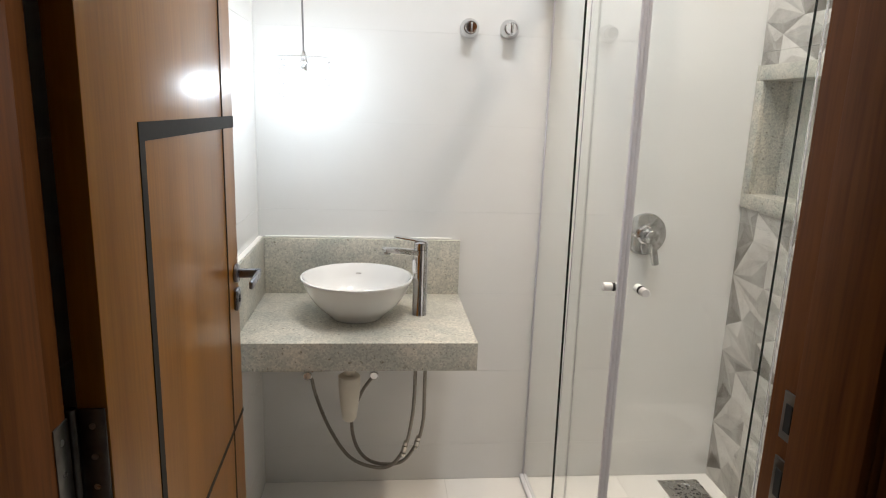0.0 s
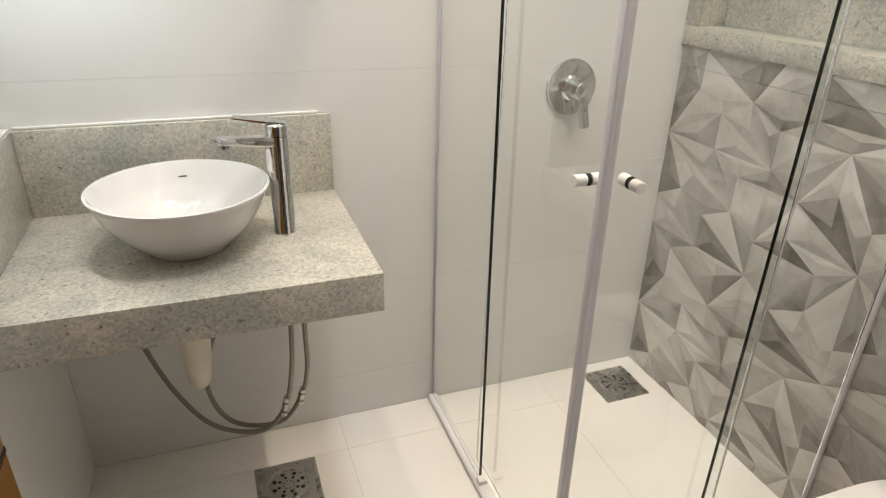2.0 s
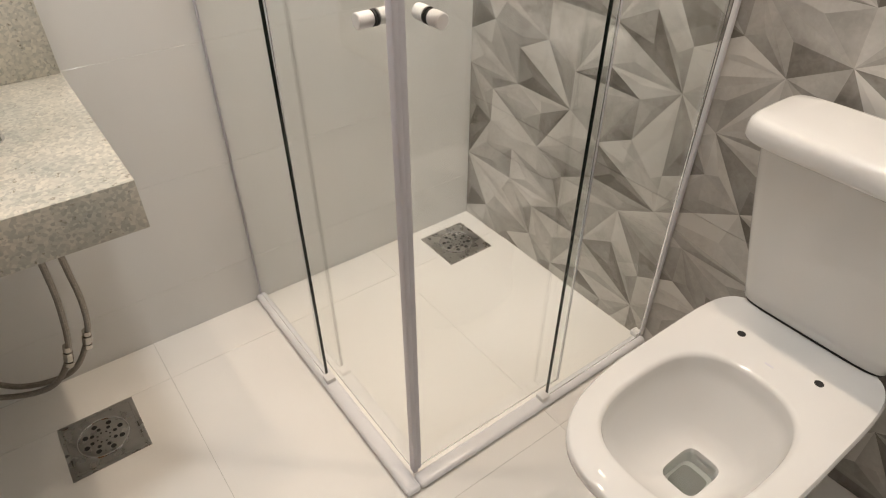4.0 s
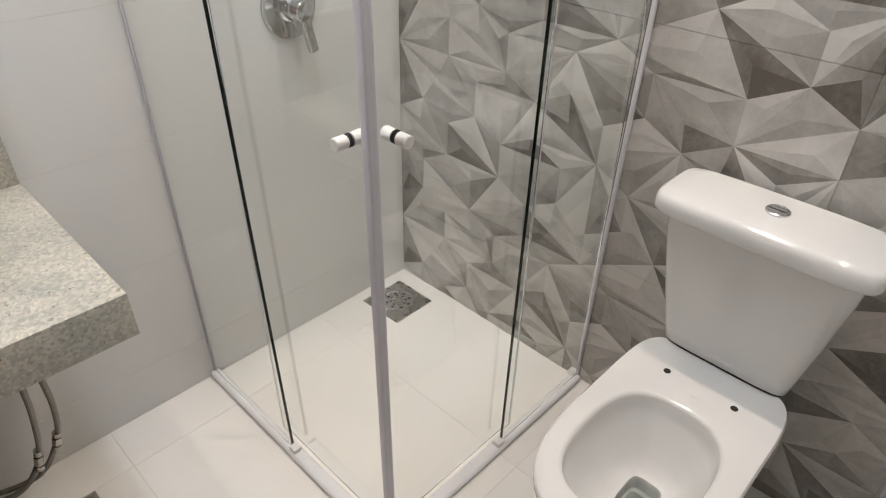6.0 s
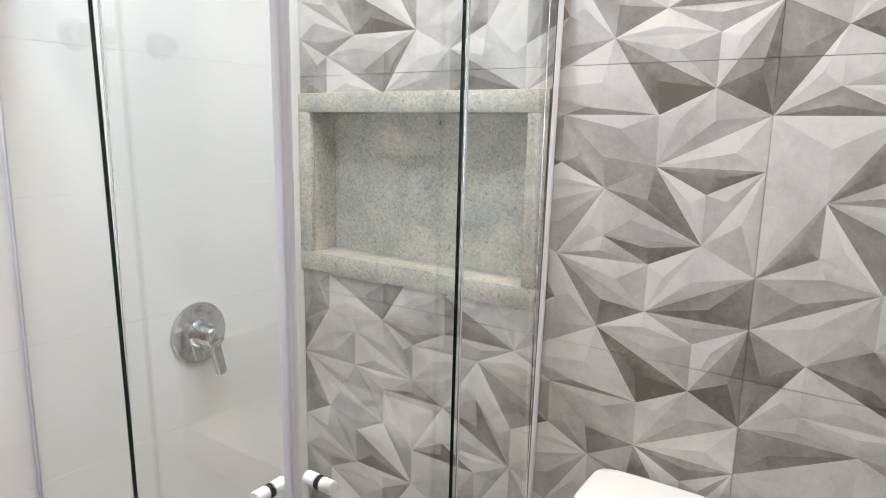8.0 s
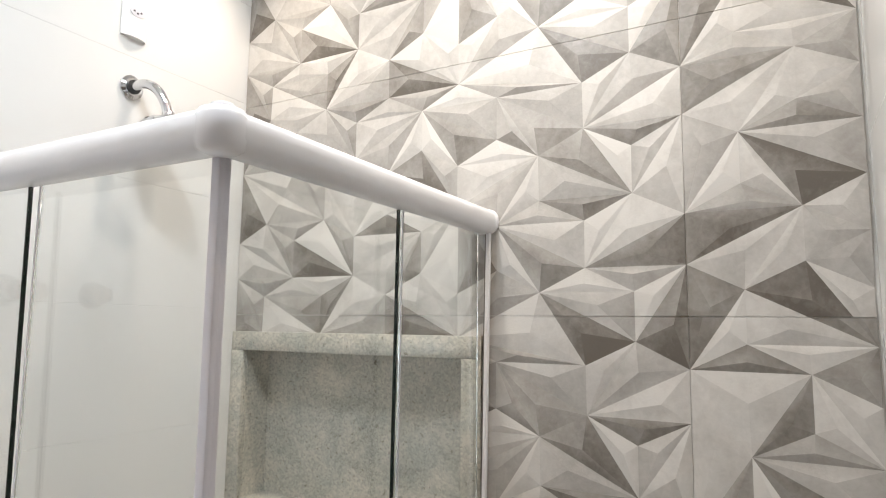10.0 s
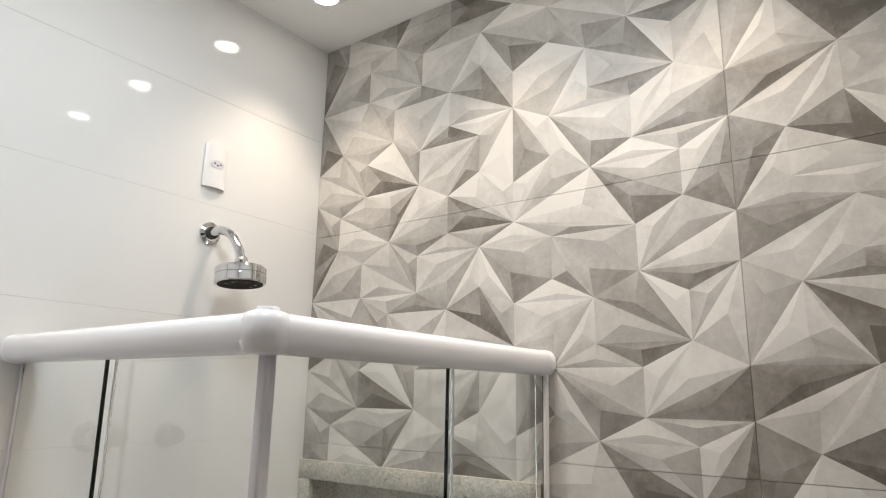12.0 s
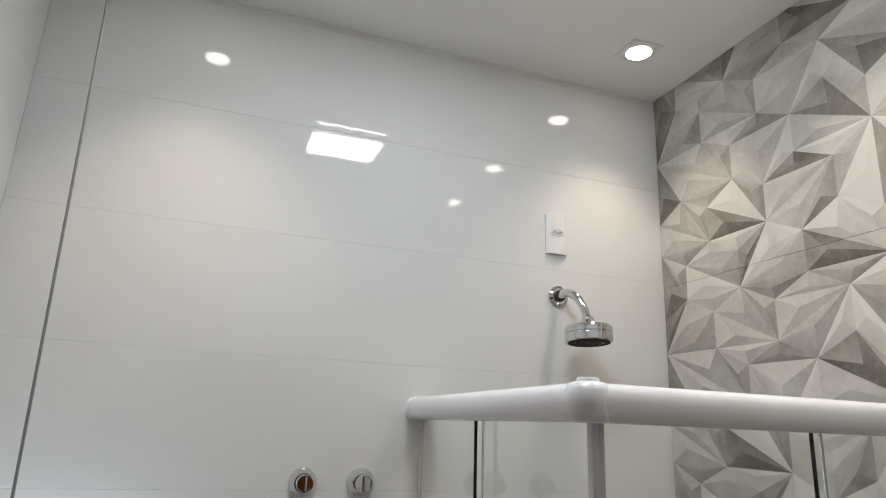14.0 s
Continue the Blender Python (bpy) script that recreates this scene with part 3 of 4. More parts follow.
    part("door_seal", box(1.2755, SY + o - 0.001, zb + 0.006, 1.279, SY + o + 0.007, zt), M_SEAL, d2, "pale vinyl edge seal", smooth=False)
    # magnetic closing profiles, a corner pair
    bm = box(SX + 0.019, SY + 0.014, zb, SX + 0.030, SY + 0.0305, zt, 0.003)
    out_of_plumb(bm, -0.0068, -0.003)
    part("closing_profile", bm, M_SEAL, d1, "pale magnetic closing profile")
    bm = box(SX + 0.0305, SY + 0.018, zb, SX + 0.0425, SY + 0.0315, zt, 0.003)
    out_of_plumb(bm, -0.0068, -0.003)
    part("closing_profile", bm, M_SEAL, d2, "pale magnetic closing profile")
    for a, p, par in (((1, 0, 0), (SX + o + 0.004, SY + 0.070, 0.980), d1), ((0, 1, 0), (SX + 0.077, SY + o + 0.003, 0.984), d2)):
        a, p = Vector(a), Vector(p)
        for s in (-1, 1):
            part("knob", rod(p + a * s * 0.0058, p + a * s * 0.029, 0.0108, 24, 0.0015), M_PLASTIC, par, "white cylindrical door knob")
            part("knob_washer", rod(p + a * s * 0.0032, p + a * s * 0.0056, 0.0111, 24), M_RUBBER, par, "black rubber washer")
    for x, y in ((SX, 2.025), (1.212, SY), (X1 - 0.022, SY + 0.012)):
        part("guide_block", box(x - 0.012, y - 0.012, 0.0205, x + 0.012, y + 0.012, 0.034, 0.002), M_PLASTIC, ob, "white plastic door guide")
    return ob


enclosure()


def niche():
    ob = thing("wall_niche", "grey-green granite shower niche set into the faceted wall", "niche", at=(X1, (NY0 + NY1) / 2, NZ0))
    fx, oy0, oy1, oz0, oz1 = X1 - 0.014, 1.659, Y1 - 0.001, 1.097, 1.597
    part("frame_rail", box(fx, oy0, NZ1, X1 + 0.003, oy1, oz1, 0.001), M_GRANITE, ob)
    part("frame_rail", box(fx, oy0, oz0, X1 + 0.003, oy1, NZ0, 0.001), M_GRANITE, ob)
    part("frame_stile", box(fx, oy0, NZ0 + 0.0005, X1 + 0.003, NY0, NZ1 - 0.0005, 0.001), M_GRANITE, ob)
    part("frame_stile", box(fx, NY1, NZ0 + 0.0005, X1 + 0.003, oy1, NZ1 - 0.0005, 0.001), M_GRANITE, ob)
    part("back_panel", box(NX, NY0 - 0.015, NZ0 - 0.015, NX + 0.02, NY1 + 0.015, NZ1 + 0.015), M_GRANITE, ob, smooth=False)
    part("lining", box(X1 + 0.0035, NY0 - 0.018, NZ0 - 0.018, NX - 0.0005, NY1 + 0.018, NZ0), M_GRANITE, ob, smooth=False)
    part("lining", box(X1 + 0.0035, NY0 - 0.018, NZ1, NX - 0.0005, NY1 + 0.018, NZ1 + 0.018), M_GRANITE, ob, smooth=False)
    part("lining", box(X1 + 0.0035, NY0 - 0.018, NZ0 + 0.0005, NX - 0.0005, NY0, NZ1 - 0.0005), M_GRANITE, ob, smooth=False)
    part("lining", box(X1 + 0.0035, NY1, NZ0 + 0.0005, NX - 0.0005, NY1 + 0.018, NZ1 - 0.0005), M_GRANITE, ob, smooth=False)
    return ob


niche()


def mixer():
    x, z = 1.221, 0.987
    ob = thing("shower_mixer", "round chrome shower mixer with a lever on the tiled wall", "shower mixer", at=(x, Y1, z))
    m = Matrix.Translation((x, Y1, z)) @ Matrix.Rotation(radians(90), 4, "X")
    part("wall_plate", turned([(0.0, 0.001), (0.078, 0.001), (0.079, 0.004), (0.077, 0.008), (0.070, 0.010), (0.0, 0.010)], 48, m), M_CHROME, ob)
    part("collar", turned([(0.0, 0.0105), (0.036, 0.0105), (0.035, 0.016), (0.030, 0.020), (0.0, 0.020)], 36, m), M_CHROME, ob)
    part("cartridge", turned([(0.0, 0.0202), (0.026, 0.0202), (0.026, 0.040), (0.0235, 0.041), (0.0235, 0.044), (0.026, 0.045), (0.026, 0.072), (0.024, 0.0745), (0.0, 0.076)], 36, m), M_CHROME, ob)
    bm = box(-0.0125, -0.108, 0.052, 0.0125, -0.004, 0.070, 0.004, 3)
    for v in bm.verts:
        if v.co.y < -0.05:
            v.co.z -= 0.006
    bm.transform(m @ Matrix.Rotation(radians(14), 4, "Z"))
    part("lever", bm, M_CHROME, ob)
    return ob


mixer()


def overhead_shower():
    x, z = 1.212, 2.184
    ob = thing("overhead_shower", "round chrome shower head on a bent wall arm", "shower", at=(x, Y1, z))
    part("wall_flange", turned([(0, 0.001), (0.030, 0.001), (0.030, 0.006), (0.022, 0.012), (0, 0.012)], 32, Matrix.Translation((x, Y1, z)) @ Matrix.Rotation(radians(90), 4, "X")), M_CHROME, ob)
    part("collar", rod((x, Y1 - 0.0122, z), (x, Y1 - 0.016, z), 0.017, 24), M_RUBBER, ob, "black rubber collar")
    part("arm", tube([(x, Y1 - 0.01, z), (x + 0.004, Y1 - 0.045, z + 0.004), (x + 0.012, Y1 - 0.080, z - 0.012), (x + 0.022, Y1 - 0.10, z - 0.045), (x + 0.027, Y1 - 0.108, z - 0.075)], 0.0115, 16), M_CHROME, ob)
    m = Matrix.Translation((x + 0.030, Y1 - 0.112, z - 0.148)) @ Matrix.Rotation(radians(-4), 4, "X")
    part("ball_joint", turned([(0, 0.058), (0.013, 0.058), (0.016, 0.066), (0.016, 0.074), (0.012, 0.080), (0, 0.080)], 24, m), M_CHROME, ob)
    part("head", turned([(0.0, 0.012), (0.044, 0.012), (0.046, 0.007), (0.061, 0.007), (0.0635, 0.010), (0.0635, 0.027), (0.0615, 0.028), (0.0615, 0.031), (0.0635, 0.032), (0.0635, 0.045), (0.059, 0.051), (0.018, 0.057), (0.0, 0.057)], 48, m), M_CHROME, ob)
    part("spray_face", turned([(0, 0.0075), (0.020, 0.0075), (0.021, 0.0060), (0.041, 0.0060), (0.043, 0.0075), (0.043, 0.0115), (0, 0.0115)], 36, m), M_NOZZLE, ob, "grey perforated spray face")
    part("spray_ring", turned([(0.047, 0.006), (0.051, 0.005), (0.056, 0.006), (0.056, 0.0068), (0.047, 0.0068)], 36, m), M_DARK, ob, "dark nozzle ring")
    return ob


overhead_shower()


def outlet():
    ob = thing("shower_outlet_plate", "white plastic power outlet plate high on the tiled wall", "outlet", at=(1.207, Y1, 2.365))
    arc = [(1.173 + 0.068 * k / 14, Y1 - 0.003 - 0.011 * math.sin(math.pi * k / 14) ** 0.7) for k in range(15)]
    outline = [(1.173, Y1 - 0.0005)] + arc + [(1.241, Y1 - 0.0005)]
    part("plate", loft([[(x, y, z) for x, y in outline] for z in (2.308, 2.428)]), M_PLASTIC, ob)
    part("socket", turned([(0, 0.0), (0.019, 0.0), (0.019, 0.002), (0, 0.002)], 24, Matrix.Translation((1.207, Y1 - 0.0125, 2.372)) @ Matrix.Rotation(radians(90), 4, "X") @ Matrix.Diagonal((1, 0.62, 1, 1))), M_SEAL, ob, "recessed grey socket")
    for dx, dz in ((-0.009, 0), (0.009, 0), (0, -0.004)):
        part("pin_hole", rod((1.207 + dx, Y1 - 0.0152, 2.373 + dz), (1.207 + dx, Y1 - 0.0144, 2.373 + dz), 0.0025, 10), M_DARK, ob)
    return ob


outlet()


def stop_valve(x, z):
    ob = thing("stop_valve", "round chrome stop valve knob on the tiled wall", "valve", "stop valves", at=(x, Y1, z))
    m = Matrix.Translation((x, Y1, z)) @ Matrix.Rotation(radians(90), 4, "X")
    part("wall_flange", turned([(0, 0.001), (0.032, 0.001), (0.0325, 0.004), (0.030, 0.009), (0.026, 0.017), (0.0215, 0.024), (0, 0.024)], 36, m), M_CHROME, ob)
    part("knob", turned([(0, 0.0245), (0.0188, 0.0245), (0.0195, 0.026), (0.0195, 0.046), (0.0185, 0.048), (0.0170, 0.048), (0.0160, 0.043), (0, 0.043)], 36, m), M_CHROME, ob)
    bm = box(-0.003, -0.0155, 0.0432, 0.004, 0.0155, 0.0485, 0.001)
    bm.transform(m)
    part("grip", bm, M_CHROME, ob)
    return ob


stop_valve(0.539, 1.677)
stop_valve(0.675, 1.679)


# ---- toilet ----
def toilet():
    cy = 1.283
    ob = thing("toilet", "white ceramic close-coupled toilet without a seat", "toilet", at=(1.25, cy, 0))
    n = 56

    def egg(x0, x1, hw, z, front=2.2, back=2.2):
        """Outline from its front x0 to its back x1, each end as square as asked."""
        out = []
        cx, hx = (x0 + x1) / 2, (x1 - x0) / 2
        for i in range(n):
            a = 2 * math.pi * i / n
            c, q = math.cos(a), math.sin(a)
            e = 2 / (front if c < 0 else back)
            out.append((cx + hx * math.copysign(abs(c) ** e, c), cy + hw * math.copysign(abs(q) ** e, q), z))
        return out

    outer = [egg(1.12, 1.47, 0.105, 0.0), egg(1.115, 1.47, 0.108, 0.02), egg(1.13, 1.46, 0.098, 0.06), egg(1.10, 1.46, 0.105, 0.16), egg(1.03, 1.47, 0.125, 0.25, 2.4, 3), egg(0.965, 1.48, 0.148, 0.32, 2.7, 4),
             egg(0.941, 1.485, 0.165, 0.352, 2.6, 6), egg(0.918, 1.487, 0.173, 0.372, 2.75, 6), egg(0.918, 1.487, 0.173, 0.386, 2.75, 6), egg(0.923, 1.485, 0.169, 0.3915, 2.75, 6),
             egg(0.972, 1.312, 0.130, 0.3925, 2.8, 2.7), egg(0.979, 1.306, 0.124, 0.390, 2.8, 2.7), egg(0.983, 1.303, 0.121, 0.383, 2.8, 2.7), egg(0.980, 1.305, 0.123, 0.358, 2.8, 2.7),
             egg(0.992, 1.298, 0.116, 0.335, 2.7, 2.6), egg(1.03, 1.285, 0.099, 0.285, 2.5, 2.5), egg(1.08, 1.272, 0.077, 0.24, 2.8, 2.8), egg(1.122, 1.258, 0.052, 0.214, 3.4, 3.4), egg(1.145, 1.242, 0.036, 0.206, 4.5, 4.5), egg(1.148, 1.239, 0.033, 0.170, 4.5, 4.5)]
    part("bowl", loft(outer), M_CERAMIC, ob, angle=50)
    part("water", loft([egg(1.1455, 1.2415, 0.0355, 0.196, 4.5, 4.5), egg(1.1455, 1.2415, 0.0355, 0.1955, 4.5, 4.5)]), M_WATER, ob, "still water in the bowl")
    # grey sheet on the sump bottom, coloured as the shaded opening
    part("trapway", loft([rounded(1.196, cy, 0.030, 0.027, 5, 0.1706, n), rounded(1.196, cy, 0.030, 0.027, 5, 0.172, n)]), M_SUMP, ob, "wet trapway opening, its shade coloured grey")
    for y in (cy - 0.075, cy + 0.075):
        part("seat_hole", rod((1.378, y, 0.3918), (1.378, y, 0.3924), 0.008, 18), M_DARK, ob, "empty seat fixing hole")
    part("maker_mark", box(1.345, cy - 0.008, 0.3922, 1.349, cy + 0.008, 0.3927), M_SEAL, ob, "small grey printed mark")
    # cistern
    def tank(x0, hw, z, p=5.5):
        return rounded((x0 + 1.556) / 2, cy, (1.556 - x0) / 2, hw, p, z, n)
    part("gasket", loft([tank(1.466, 0.134, 0.3905), tank(1.466, 0.134, 0.3952)]), M_RUBBER, ob, "thin dark gasket under the cistern")
    part("cistern", loft([tank(1.468, 0.132, 0.3954), tank(1.462, 0.138, 0.400), tank(1.457, 0.143, 0.43), tank(1.437, 0.165, 0.56), tank(1.418, 0.182, 0.68), tank(1.410, 0.189, 0.742)]), M_CERAMIC, ob, angle=50)
    part("cistern_lid", loft([tank(1.412, 0.187, 0.737, 6.5), tank(1.396, 0.203, 0.738, 6.5), tank(1.389, 0.208, 0.743, 6.5), tank(1.386, 0.210, 0.750, 6.5), tank(1.387, 0.2095, 0.768, 6.5), tank(1.390, 0.208, 0.777, 6.5), tank(1.395, 0.204, 0.7825, 6.5), tank(1.402, 0.199, 0.785, 6.5), tank(1.44, 0.16, 0.786, 6.5)]), M_CERAMIC, ob, angle=50)
    m = Matrix.Translation((1.482, cy, 0.7855))
    part("flush_button", turned([(0, 0), (0.0225, 0), (0.0225, 0.004), (0.020, 0.006), (0.017, 0.0065), (0.016, 0.005), (0, 0.005)], 32, m), M_CHROME, ob, "round chrome dual flush button")
    part("button_split", box(1.4815, cy - 0.0155, 0.7906, 1.4825, cy + 0.0155, 0.7912), M_DARK, ob)
    part("maker_mark", box(1.53, 1.085, 0.7858, 1.533, 1.105, 0.7863), M_SEAL, ob, "small grey printed mark")
    return ob


toilet()


# ---- floor drains ----
def drain(x0, y0, size):
    ob = thing("floor_drain", "square stainless steel floor drain with a perforated disc", "drain", "floor drains", at=(x0 + size / 2, y0 + size / 2, 0))
    cx, cy, h = x0 + size / 2, y0 + size / 2, size / 2
    bm = bmesh.new()
    n = 40
    r = h * 0.66
    sq, ci = [], []
    for i in range(n):
        a = 2 * math.pi * i / n
        c, s = math.cos(a), math.sin(a)
        k = h / max(abs(c), abs(s))
        sq.append(((cx + c * k), (cy + s * k)))
        ci.append((cx + c * r, cy + s * r))
    loft([[(x, y, -0.006) for x, y in sq], [(x, y, 0.0015) for x, y in sq], [(cx + (x - cx) * 0.985, cy + (y - cy) * 0.985, 0.003) for x, y in sq], [(cx + (x - cx) * 0.90, cy + (y - cy) * 0.90, 0.003) for x, y in sq], [(cx + (x - cx) * 0.885, cy + (y - cy) * 0.885, 0.0012) for x, y in sq], [(cx + (x - cx) * 0.87, cy + (y - cy) * 0.87, 0.0028) for x, y in sq], [(x, y, 0.0028) for x, y in ci], [(x, y, -0.001) for x, y in ci]], bm, (True, False))
    part("drain_frame", bm, M_STEEL, ob)
    disc = part("grate", turned([(0, 0.0), (r * 0.985, 0.0), (r * 0.985, 0.0022), (r * 0.94, 0.003), (0, 0.003)], 40, Matrix.Translation((cx, cy, 0))), M_STEEL, ob)
    for i in range(8):
        a = 2 * math.pi * i / 8 + 0.2
        for k, q in ((0.26, 0.0022), (0.48, 0.0046), (0.73, 0.0062)):
            bb = a + (0.10 if k > 0.6 else 0)
            p = (cx + r * k * math.cos(bb), cy + r * k * math.sin(bb))
            part("slot", rod((*p, 0.0028), (*p, 0.0034), q, 10), M_DARK, disc)
    part("grate_rim", loft([[(cx + q * math.cos(2 * math.pi * i / 40), cy + q * math.sin(2 * math.pi * i / 40), z) for i in range(40)] for q, z in ((r * 0.95, 0.003), (r * 0.97, 0.0048), (r * 1.02, 0.0048), (r * 1.04, 0.0028))], None, (False, False)), M_CHROME, ob, "bright pressed rim")
    part("screw", rod((cx, cy, 0.003), (cx, cy, 0.0042), 0.004, 12), M_STEEL, ob)
    return ob


drain(0.246, 2.115, 0.168)
drain(1.358, 2.228, 0.163)


# ---- lights ----
def downlight(x, y):
    ob = thing("recessed_spotlight", "square white recessed ceiling spotlight, lit", "spotlight", "ceiling spotlights", at=(x, y, CEIL))
    bm = bmesh.new()
    n = 32
    rings = []
    for k, z in ((1, -0.001), (1, -0.005), (0.95, -0.007)):
        row = []
        for i in range(n):
            a = 2 * math.pi * i / n
            c, s = math.cos(a), math.sin(a)
            q = 0.049 * k / max(abs(c), abs(s))
            row.append((x + c * q, y + s * q, CEIL + z))
        rings.append(row)
    rings.append([(x + 0.036 * math.cos(2 * math.pi * i / n), y + 0.036 * math.sin(2 * math.pi * i / n), CEIL - 0.0075) for i in range(n)])
    part("trim", loft(rings, bm, (True, False)), M_PLASTIC, ob)
    part("lens", turned([(0, CEIL - 0.004), (0.0355, CEIL - 0.004), (0.0355, CEIL - 0.008), (0.028, CEIL - 0.0095), (0, CEIL - 0.0105)], 32, Matrix.Translation((x, y, 0))), M_LED, ob, "glowing warm lens")
    return ob


for sx, sy in SPOTS:
    downlight(sx, sy)


def panel():
    ob = thing("ceiling_panel_light", "rectangular white LED panel light on the ceiling, lit", "ceiling light", at=(0.69, 1.69, CEIL))
    part("housing", box(0.535, 1.545, CEIL - 0.008, 0.845, 1.865, CEIL - 0.0005, 0.002), M_PLASTIC, ob)
    part("diffuser", box(0.562, 1.585, CEIL - 0.011, 0.822, 1.765, CEIL - 0.0085, 0.001), M_PANEL, ob, "glowing cool white diffuser")
    part("light_slot", box(0.562, 1.831, CEIL - 0.0105, 0.822, 1.838, CEIL - 0.0085), M_SLOT, ob, "thin glowing slot", smooth=False)
    return ob


panel()


def pendant():
    px, py = PENDANT
    ob = thing("crystal_pendant_lamp", "small crystal-bead pendant lamp, lit, hanging on a steel cable", "pendant lamp", at=(px, py, CEIL))
    part("canopy", turned([(0, CEIL - 0.001), (0.045, CEIL - 0.001), (0.045, CEIL - 0.02), (0.03, CEIL - 0.03), (0, CEIL - 0.03)], 28, Matrix.Translation((px - 0.02, py, 0))), M_CHROME, ob)
    part("cable", rod((px, py, 1.555), (px - 0.02, py, CEIL - 0.03), 0.0028, 10), M_CABLE, ob, "thin grey cable")
    part("bulb_holder", turned([(0, 1.505), (0.011, 1.505), (0.011, 1.525), (0.016, 1.53), (0.009, 1.545), (0.006, 1.562), (0, 1.562)], 20, Matrix.Translation((px, py, 0))), M_CHROME, ob)
    part("bulb", turned([(0, 1.448), (0.010, 1.450), (0.017, 1.462), (0.017, 1.475), (0.010, 1.495), (0.009, 1.504), (0, 1.504)], 20, Matrix.Translation((px, py, 0))), M_BULB, ob, "glowing bulb")
    r = 0.074
    for z in (1.545, 1.430):
        bm = bmesh.new()
        prof = [(r - 0.002, z - 0.0018), (r + 0.0015, z - 0.0018), (r + 0.0015, z + 0.0018), (r - 0.002, z + 0.0018), (r - 0.002, z - 0.0018)]
        rings = [[(px + q * math.cos(2 * math.pi * i / 40), py + q * math.sin(2 * math.pi * i / 40), h) for i in range(40)] for q, h in prof]
        part("ring", loft(rings, bm, (False, False)), M_PLASTIC, ob, "thin white ring")
    bm = bmesh.new()
    for k in range(3):
        a = 2 * math.pi * k / 3 + 0.4
        rod((px, py, 1.5455), (px + r * math.cos(a), py + r * math.sin(a), 1.5455), 0.0015, 8, bm=bm)
    part("spokes", bm, M_CHROME, ob)
    bead = bmesh.new()
    bmesh.ops.create_icosphere(bead, subdivisions=1, radius=0.0062)
    me = bpy.data.meshes.new("bead")
    bead.to_mesh(me)
    bead.free()
    me.materials.append(M_CRYSTAL)
    for i in range(26):
        a = 2 * math.pi * i / 26
        for k in range(7):
            b = new("bead", me)
            b.parent = ob
            b.matrix_parent_inverse = ob.matrix_basis.inverted()
            b.location = (px + r * math.cos(a), py + r * math.sin(a), 1.536 - 0.0162 * k)
            b.visible_shadow = False
    return ob


pendant()


# ---- tiles ----
def tile_mesh(name, w, h, mat, thick=0.008, edge=0.0004):
    """A rectified tile lying in x-y, its glazed face at z = 0, edges eased."""
    e = min(edge, 0.0002) if w > 2 * h and mat is M_TILE else edge
    ring = lambda i, j, z: [(i, j, z), (w - i, j, z), (w - i, h - j, z), (i, h - j, z)]
    verts = ring(0, 0, -thick) + ring(0, 0, -edge) + ring(e, edge, 0)
    faces = [(3, 2, 1, 0), (8, 9, 10, 11)]
    for a in (0, 4):
        faces += [(a + k, a + (k + 1) % 4, a + 4 + (k + 1) % 4, a + 4 + k) for k in range(4)]
    me = bpy.data.meshes.new(name)
    me.from_pydata(verts, [], faces)
    me.materials.append(mat)
    return me


TILES = {}


def lay(parent, origin, across, up, w, h, mat, gap=0.0001, gap2=0.0003):
    """One tile with its corner at origin, spanning w along across and h along up."""
    key = (round(w, 4), round(h, 4), mat.name)
    if key not in TILES:
        TILES[key] = tile_mesh("tile", w - gap, h - gap2, mat)
    ob = new("tile", TILES[key])
    a, u = Vector(across), Vector(up)
    nrm = a.cross(u)
    ob.parent = parent
    ob.matrix_basis = Matrix.Translation(Vector(origin) + nrm * random.uniform(-0.00025, 0.0)) @ Matrix((a, u, nrm)).transposed().to_4x4()
    return ob


def cuts(lo, hi, marks):
    edges = [lo] + [m for m in sorted(marks) if lo + 0.01 < m < hi - 0.01] + [hi]
    return list(zip(edges, edges[1:]))


ROWS_Z = [0.150 + 0.3018 * k for k in range(10)]
for z0, z1 in cuts(0.0, CEIL, ROWS_Z):
    lay(wall_north, (X0, Y1, z0), (1, 0, 0), (0, 0, 1), X1 - X0, z1 - z0, M_TILE)
    for y0, y1 in cuts(Y0, Y1, (1.535,)):
        lay(wall_west, (X0, y0, z0), (0, 1, 0), (0, 0, 1), y1 - y0, z1 - z0, M_TILE)
    lay(wall_south, (X1, Y0, z0), (-1, 0, 0), (0, 0, 1), X1 - DOOR1 - 0.078, z1 - z0, M_TILE)
    if z0 > DOORTOP + 0.05:
        lay(wall_south, (DOOR1 + 0.078, Y0, z0), (-1, 0, 0), (0, 0, 1), DOOR1 + 0.078 - X0, z1 - z0, M_TILE)
floor = bpy.data.objects["floor"]
for x0, x1 in cuts(X0, X1, (0.513, 1.203)):
    for y0, y1 in cuts(HALLY, Y1, (2.287, 1.597, 0.907, 0.217, -0.473)):
        lay(floor, (x0, y0, 0), (1, 0, 0), (0, 1, 0), x1 - x0, y1 - y0, M_FLOOR, 0.0011, 0.0011)


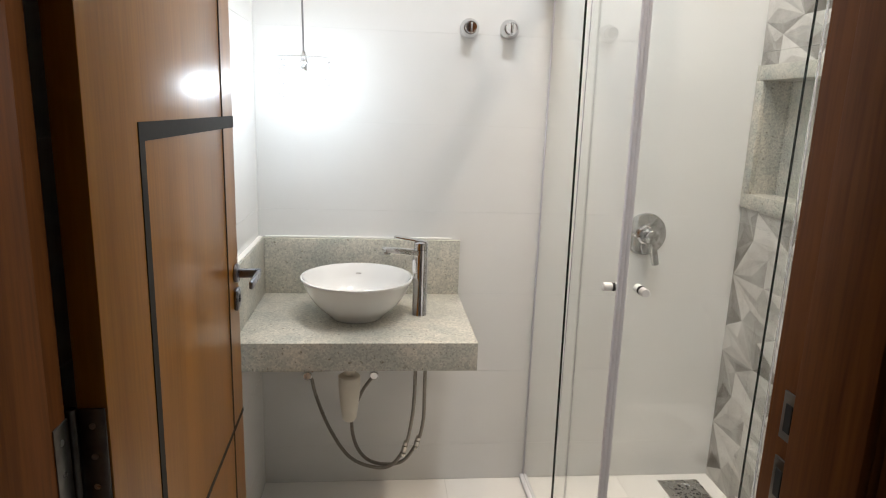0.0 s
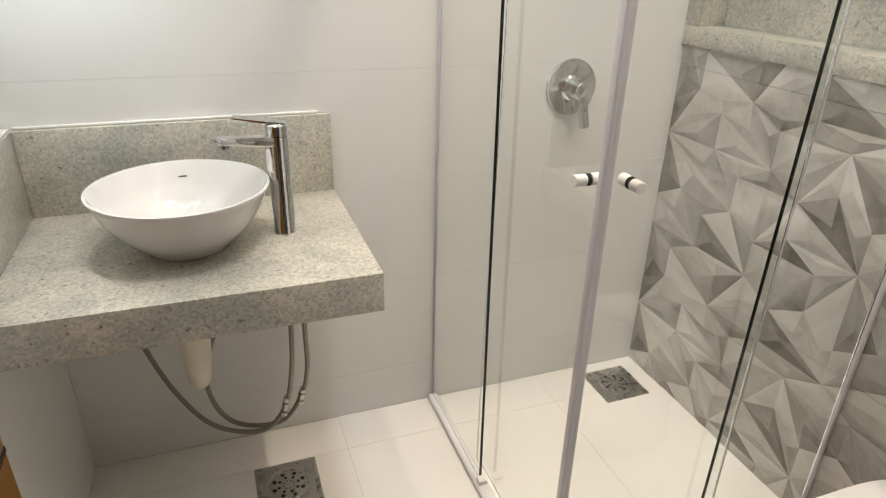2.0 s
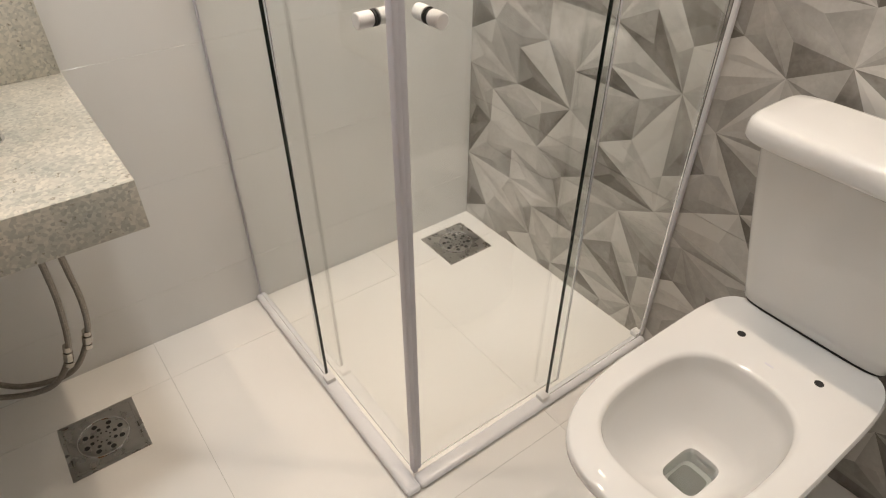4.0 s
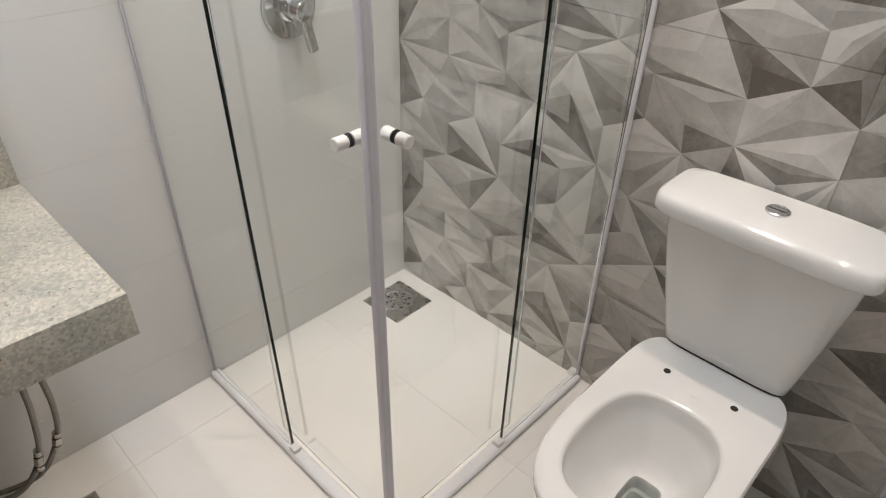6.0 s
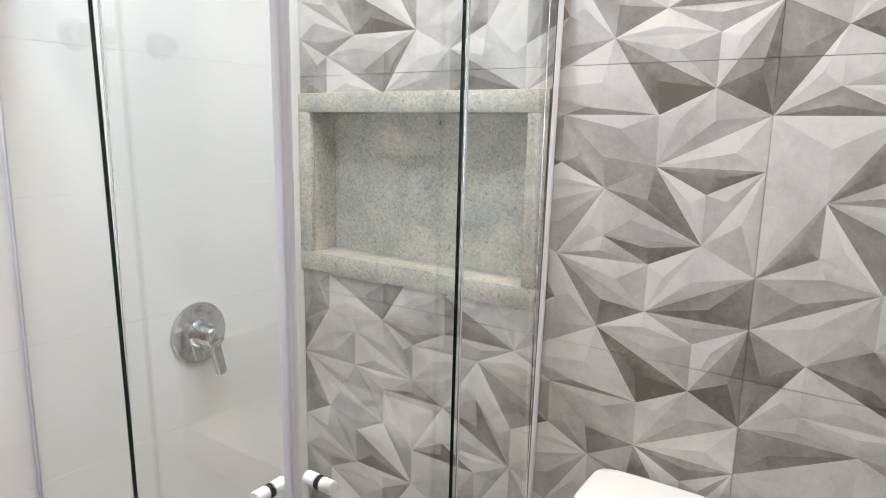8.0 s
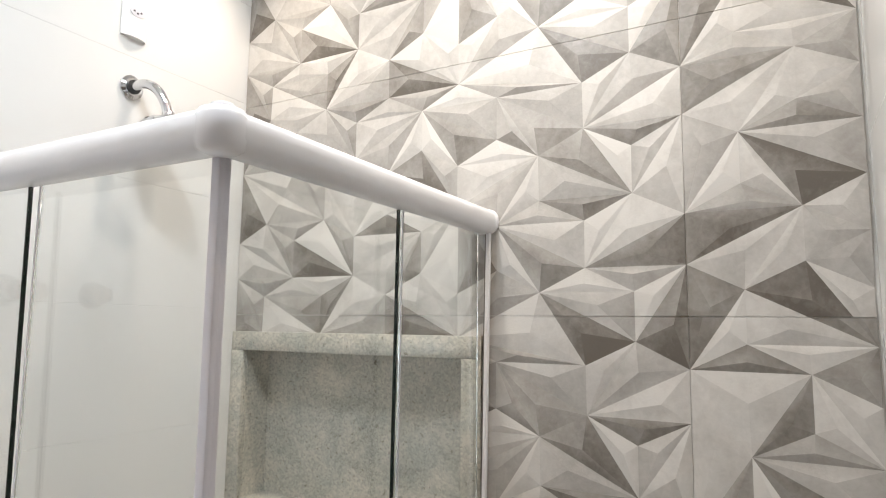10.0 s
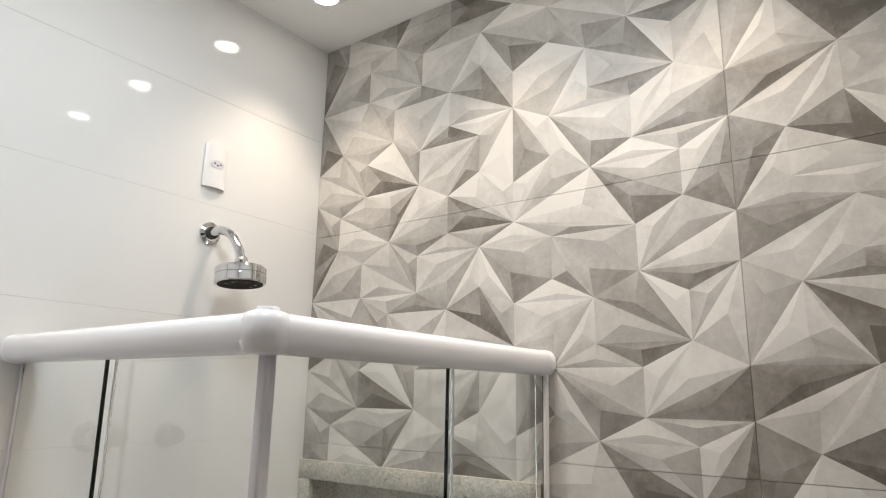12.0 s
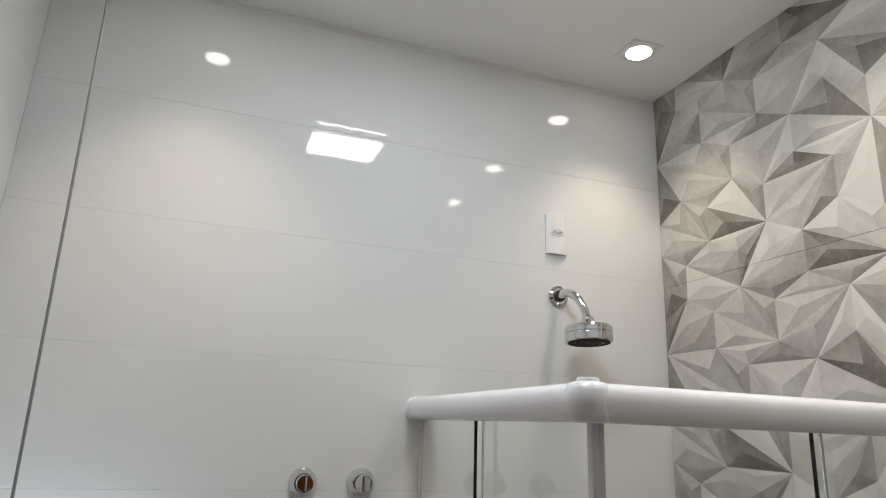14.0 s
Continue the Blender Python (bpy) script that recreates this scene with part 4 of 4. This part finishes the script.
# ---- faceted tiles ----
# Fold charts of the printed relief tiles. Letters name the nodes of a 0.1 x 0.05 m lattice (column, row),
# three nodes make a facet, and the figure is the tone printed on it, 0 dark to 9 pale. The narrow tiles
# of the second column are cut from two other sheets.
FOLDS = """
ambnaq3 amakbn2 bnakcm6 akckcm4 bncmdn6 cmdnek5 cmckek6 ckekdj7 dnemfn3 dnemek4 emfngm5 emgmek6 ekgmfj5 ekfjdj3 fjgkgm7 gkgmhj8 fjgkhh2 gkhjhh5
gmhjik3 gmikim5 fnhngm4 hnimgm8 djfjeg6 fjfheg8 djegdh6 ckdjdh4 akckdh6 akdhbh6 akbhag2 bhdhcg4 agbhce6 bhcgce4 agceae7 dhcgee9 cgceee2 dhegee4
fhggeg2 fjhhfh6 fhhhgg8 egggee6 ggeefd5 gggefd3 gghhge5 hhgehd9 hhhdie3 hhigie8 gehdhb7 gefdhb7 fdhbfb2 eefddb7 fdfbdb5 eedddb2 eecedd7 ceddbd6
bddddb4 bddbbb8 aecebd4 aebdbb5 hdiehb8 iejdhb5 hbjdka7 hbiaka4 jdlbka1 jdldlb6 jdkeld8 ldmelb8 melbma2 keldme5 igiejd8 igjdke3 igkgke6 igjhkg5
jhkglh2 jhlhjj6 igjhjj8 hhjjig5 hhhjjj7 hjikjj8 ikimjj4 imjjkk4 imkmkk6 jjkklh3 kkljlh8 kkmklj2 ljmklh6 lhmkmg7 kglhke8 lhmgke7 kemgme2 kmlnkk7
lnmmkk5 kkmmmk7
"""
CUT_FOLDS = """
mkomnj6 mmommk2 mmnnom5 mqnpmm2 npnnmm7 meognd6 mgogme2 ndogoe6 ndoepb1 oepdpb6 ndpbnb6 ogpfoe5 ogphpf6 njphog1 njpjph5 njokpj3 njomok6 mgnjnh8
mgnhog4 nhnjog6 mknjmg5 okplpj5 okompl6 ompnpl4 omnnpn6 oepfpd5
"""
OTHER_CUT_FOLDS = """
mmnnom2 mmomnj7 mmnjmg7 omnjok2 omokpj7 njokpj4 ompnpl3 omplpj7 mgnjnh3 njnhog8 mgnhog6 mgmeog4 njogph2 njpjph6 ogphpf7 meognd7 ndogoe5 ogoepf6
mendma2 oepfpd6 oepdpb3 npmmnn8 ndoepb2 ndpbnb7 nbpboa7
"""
TU, TV, TZ = 0.1007, 0.05035, 0.4345


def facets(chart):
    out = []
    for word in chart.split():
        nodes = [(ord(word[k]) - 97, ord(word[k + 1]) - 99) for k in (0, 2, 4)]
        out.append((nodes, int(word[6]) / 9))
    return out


def node_height(u, v):
    """Relief of a lattice node, the same in every tile."""
    return 0.0008 + 0.0046 * ((u * 7 + (v % 12) * 5) % 11) / 10


def relief_tile(chart, row, y0, y1, z0, z1):
    bm = bmesh.new()
    tone = bm.loops.layers.float.new("print")
    verts = {}

    def vert(y, z, h):
        key = (round(y, 5), round(z, 5))
        if key not in verts:
            verts[key] = bm.verts.new((X1 - h, y, z))
        return verts[key]

    rng = random.Random(row * 31 + int(y0 * 100))
    fold = 1.0 if chart is FOLDS else 0.4  # the cut sheets are printed flatter, with less of the fold shading

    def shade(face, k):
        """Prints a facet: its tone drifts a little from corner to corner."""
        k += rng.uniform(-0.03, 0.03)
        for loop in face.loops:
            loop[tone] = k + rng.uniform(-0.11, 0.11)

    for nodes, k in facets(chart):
        for turn in (-12, 0, 12):
            p = [(Y1 - 0.002 - TU * u, TZ + (row * 12 + v + turn) * TV, node_height(u, v)) for u, v in nodes]
            if max(q[1] for q in p) < z0 or min(q[1] for q in p) > z1 or max(q[0] for q in p) < y0 or min(q[0] for q in p) > y1:
                continue
            area = abs((p[1][0] - p[0][0]) * (p[2][1] - p[0][1]) - (p[2][0] - p[0][0]) * (p[1][1] - p[0][1])) / 2
            corner = [vert(*q) for q in p]
            if area < 0.0045:
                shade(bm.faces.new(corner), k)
                continue
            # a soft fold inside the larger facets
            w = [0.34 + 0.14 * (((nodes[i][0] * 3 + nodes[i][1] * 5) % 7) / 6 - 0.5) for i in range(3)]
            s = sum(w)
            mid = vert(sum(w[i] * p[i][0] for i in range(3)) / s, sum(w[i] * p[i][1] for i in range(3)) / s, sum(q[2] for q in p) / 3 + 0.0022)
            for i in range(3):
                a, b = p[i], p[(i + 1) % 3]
                # shading put into the tone: upper and left parts paler, as if lit
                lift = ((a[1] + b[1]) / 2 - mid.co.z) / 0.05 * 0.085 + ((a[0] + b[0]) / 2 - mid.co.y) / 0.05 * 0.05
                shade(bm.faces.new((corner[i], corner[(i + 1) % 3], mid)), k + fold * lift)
    g = 0.0006
    planes = [((0, y0 + g, 0), (0, -1, 0)), ((0, y1 - g, 0), (0, 1, 0)), ((0, 0, z0 + g), (0, 0, -1)), ((0, 0, z1 - g), (0, 0, 1))]
    for co, no in planes:
        bmesh.ops.bisect_plane(bm, geom=bm.verts[:] + bm.edges[:] + bm.faces[:], plane_co=co, plane_no=no, clear_outer=True)
    ny0, ny1, nz0, nz1 = NY0 - 0.02, NY1 + 0.02, NZ0 - 0.02, NZ1 + 0.02
    if z0 < nz1 and z1 > nz0 and y1 > ny0 and y0 < ny1:
        for co, no in (((0, ny0, 0), (0, 1, 0)), ((0, ny1, 0), (0, 1, 0)), ((0, 0, nz0), (0, 0, 1)), ((0, 0, nz1), (0, 0, 1))):
            bmesh.ops.bisect_plane(bm, geom=bm.verts[:] + bm.edges[:] + bm.faces[:], plane_co=co, plane_no=no)
        hole = [f for f in bm.faces if ny0 < f.calc_center_median().y < ny1 and nz0 < f.calc_center_median().z < nz1]
        bmesh.ops.delete(bm, geom=hole, context="FACES")
    rim = [e for e in bm.edges if len(e.link_faces) == 1]
    made = bmesh.ops.extrude_edge_only(bm, edges=rim)
    for v in made["geom"]:
        if isinstance(v, bmesh.types.BMVert):
            v.co.x = X1 + 0.0015
    return bm


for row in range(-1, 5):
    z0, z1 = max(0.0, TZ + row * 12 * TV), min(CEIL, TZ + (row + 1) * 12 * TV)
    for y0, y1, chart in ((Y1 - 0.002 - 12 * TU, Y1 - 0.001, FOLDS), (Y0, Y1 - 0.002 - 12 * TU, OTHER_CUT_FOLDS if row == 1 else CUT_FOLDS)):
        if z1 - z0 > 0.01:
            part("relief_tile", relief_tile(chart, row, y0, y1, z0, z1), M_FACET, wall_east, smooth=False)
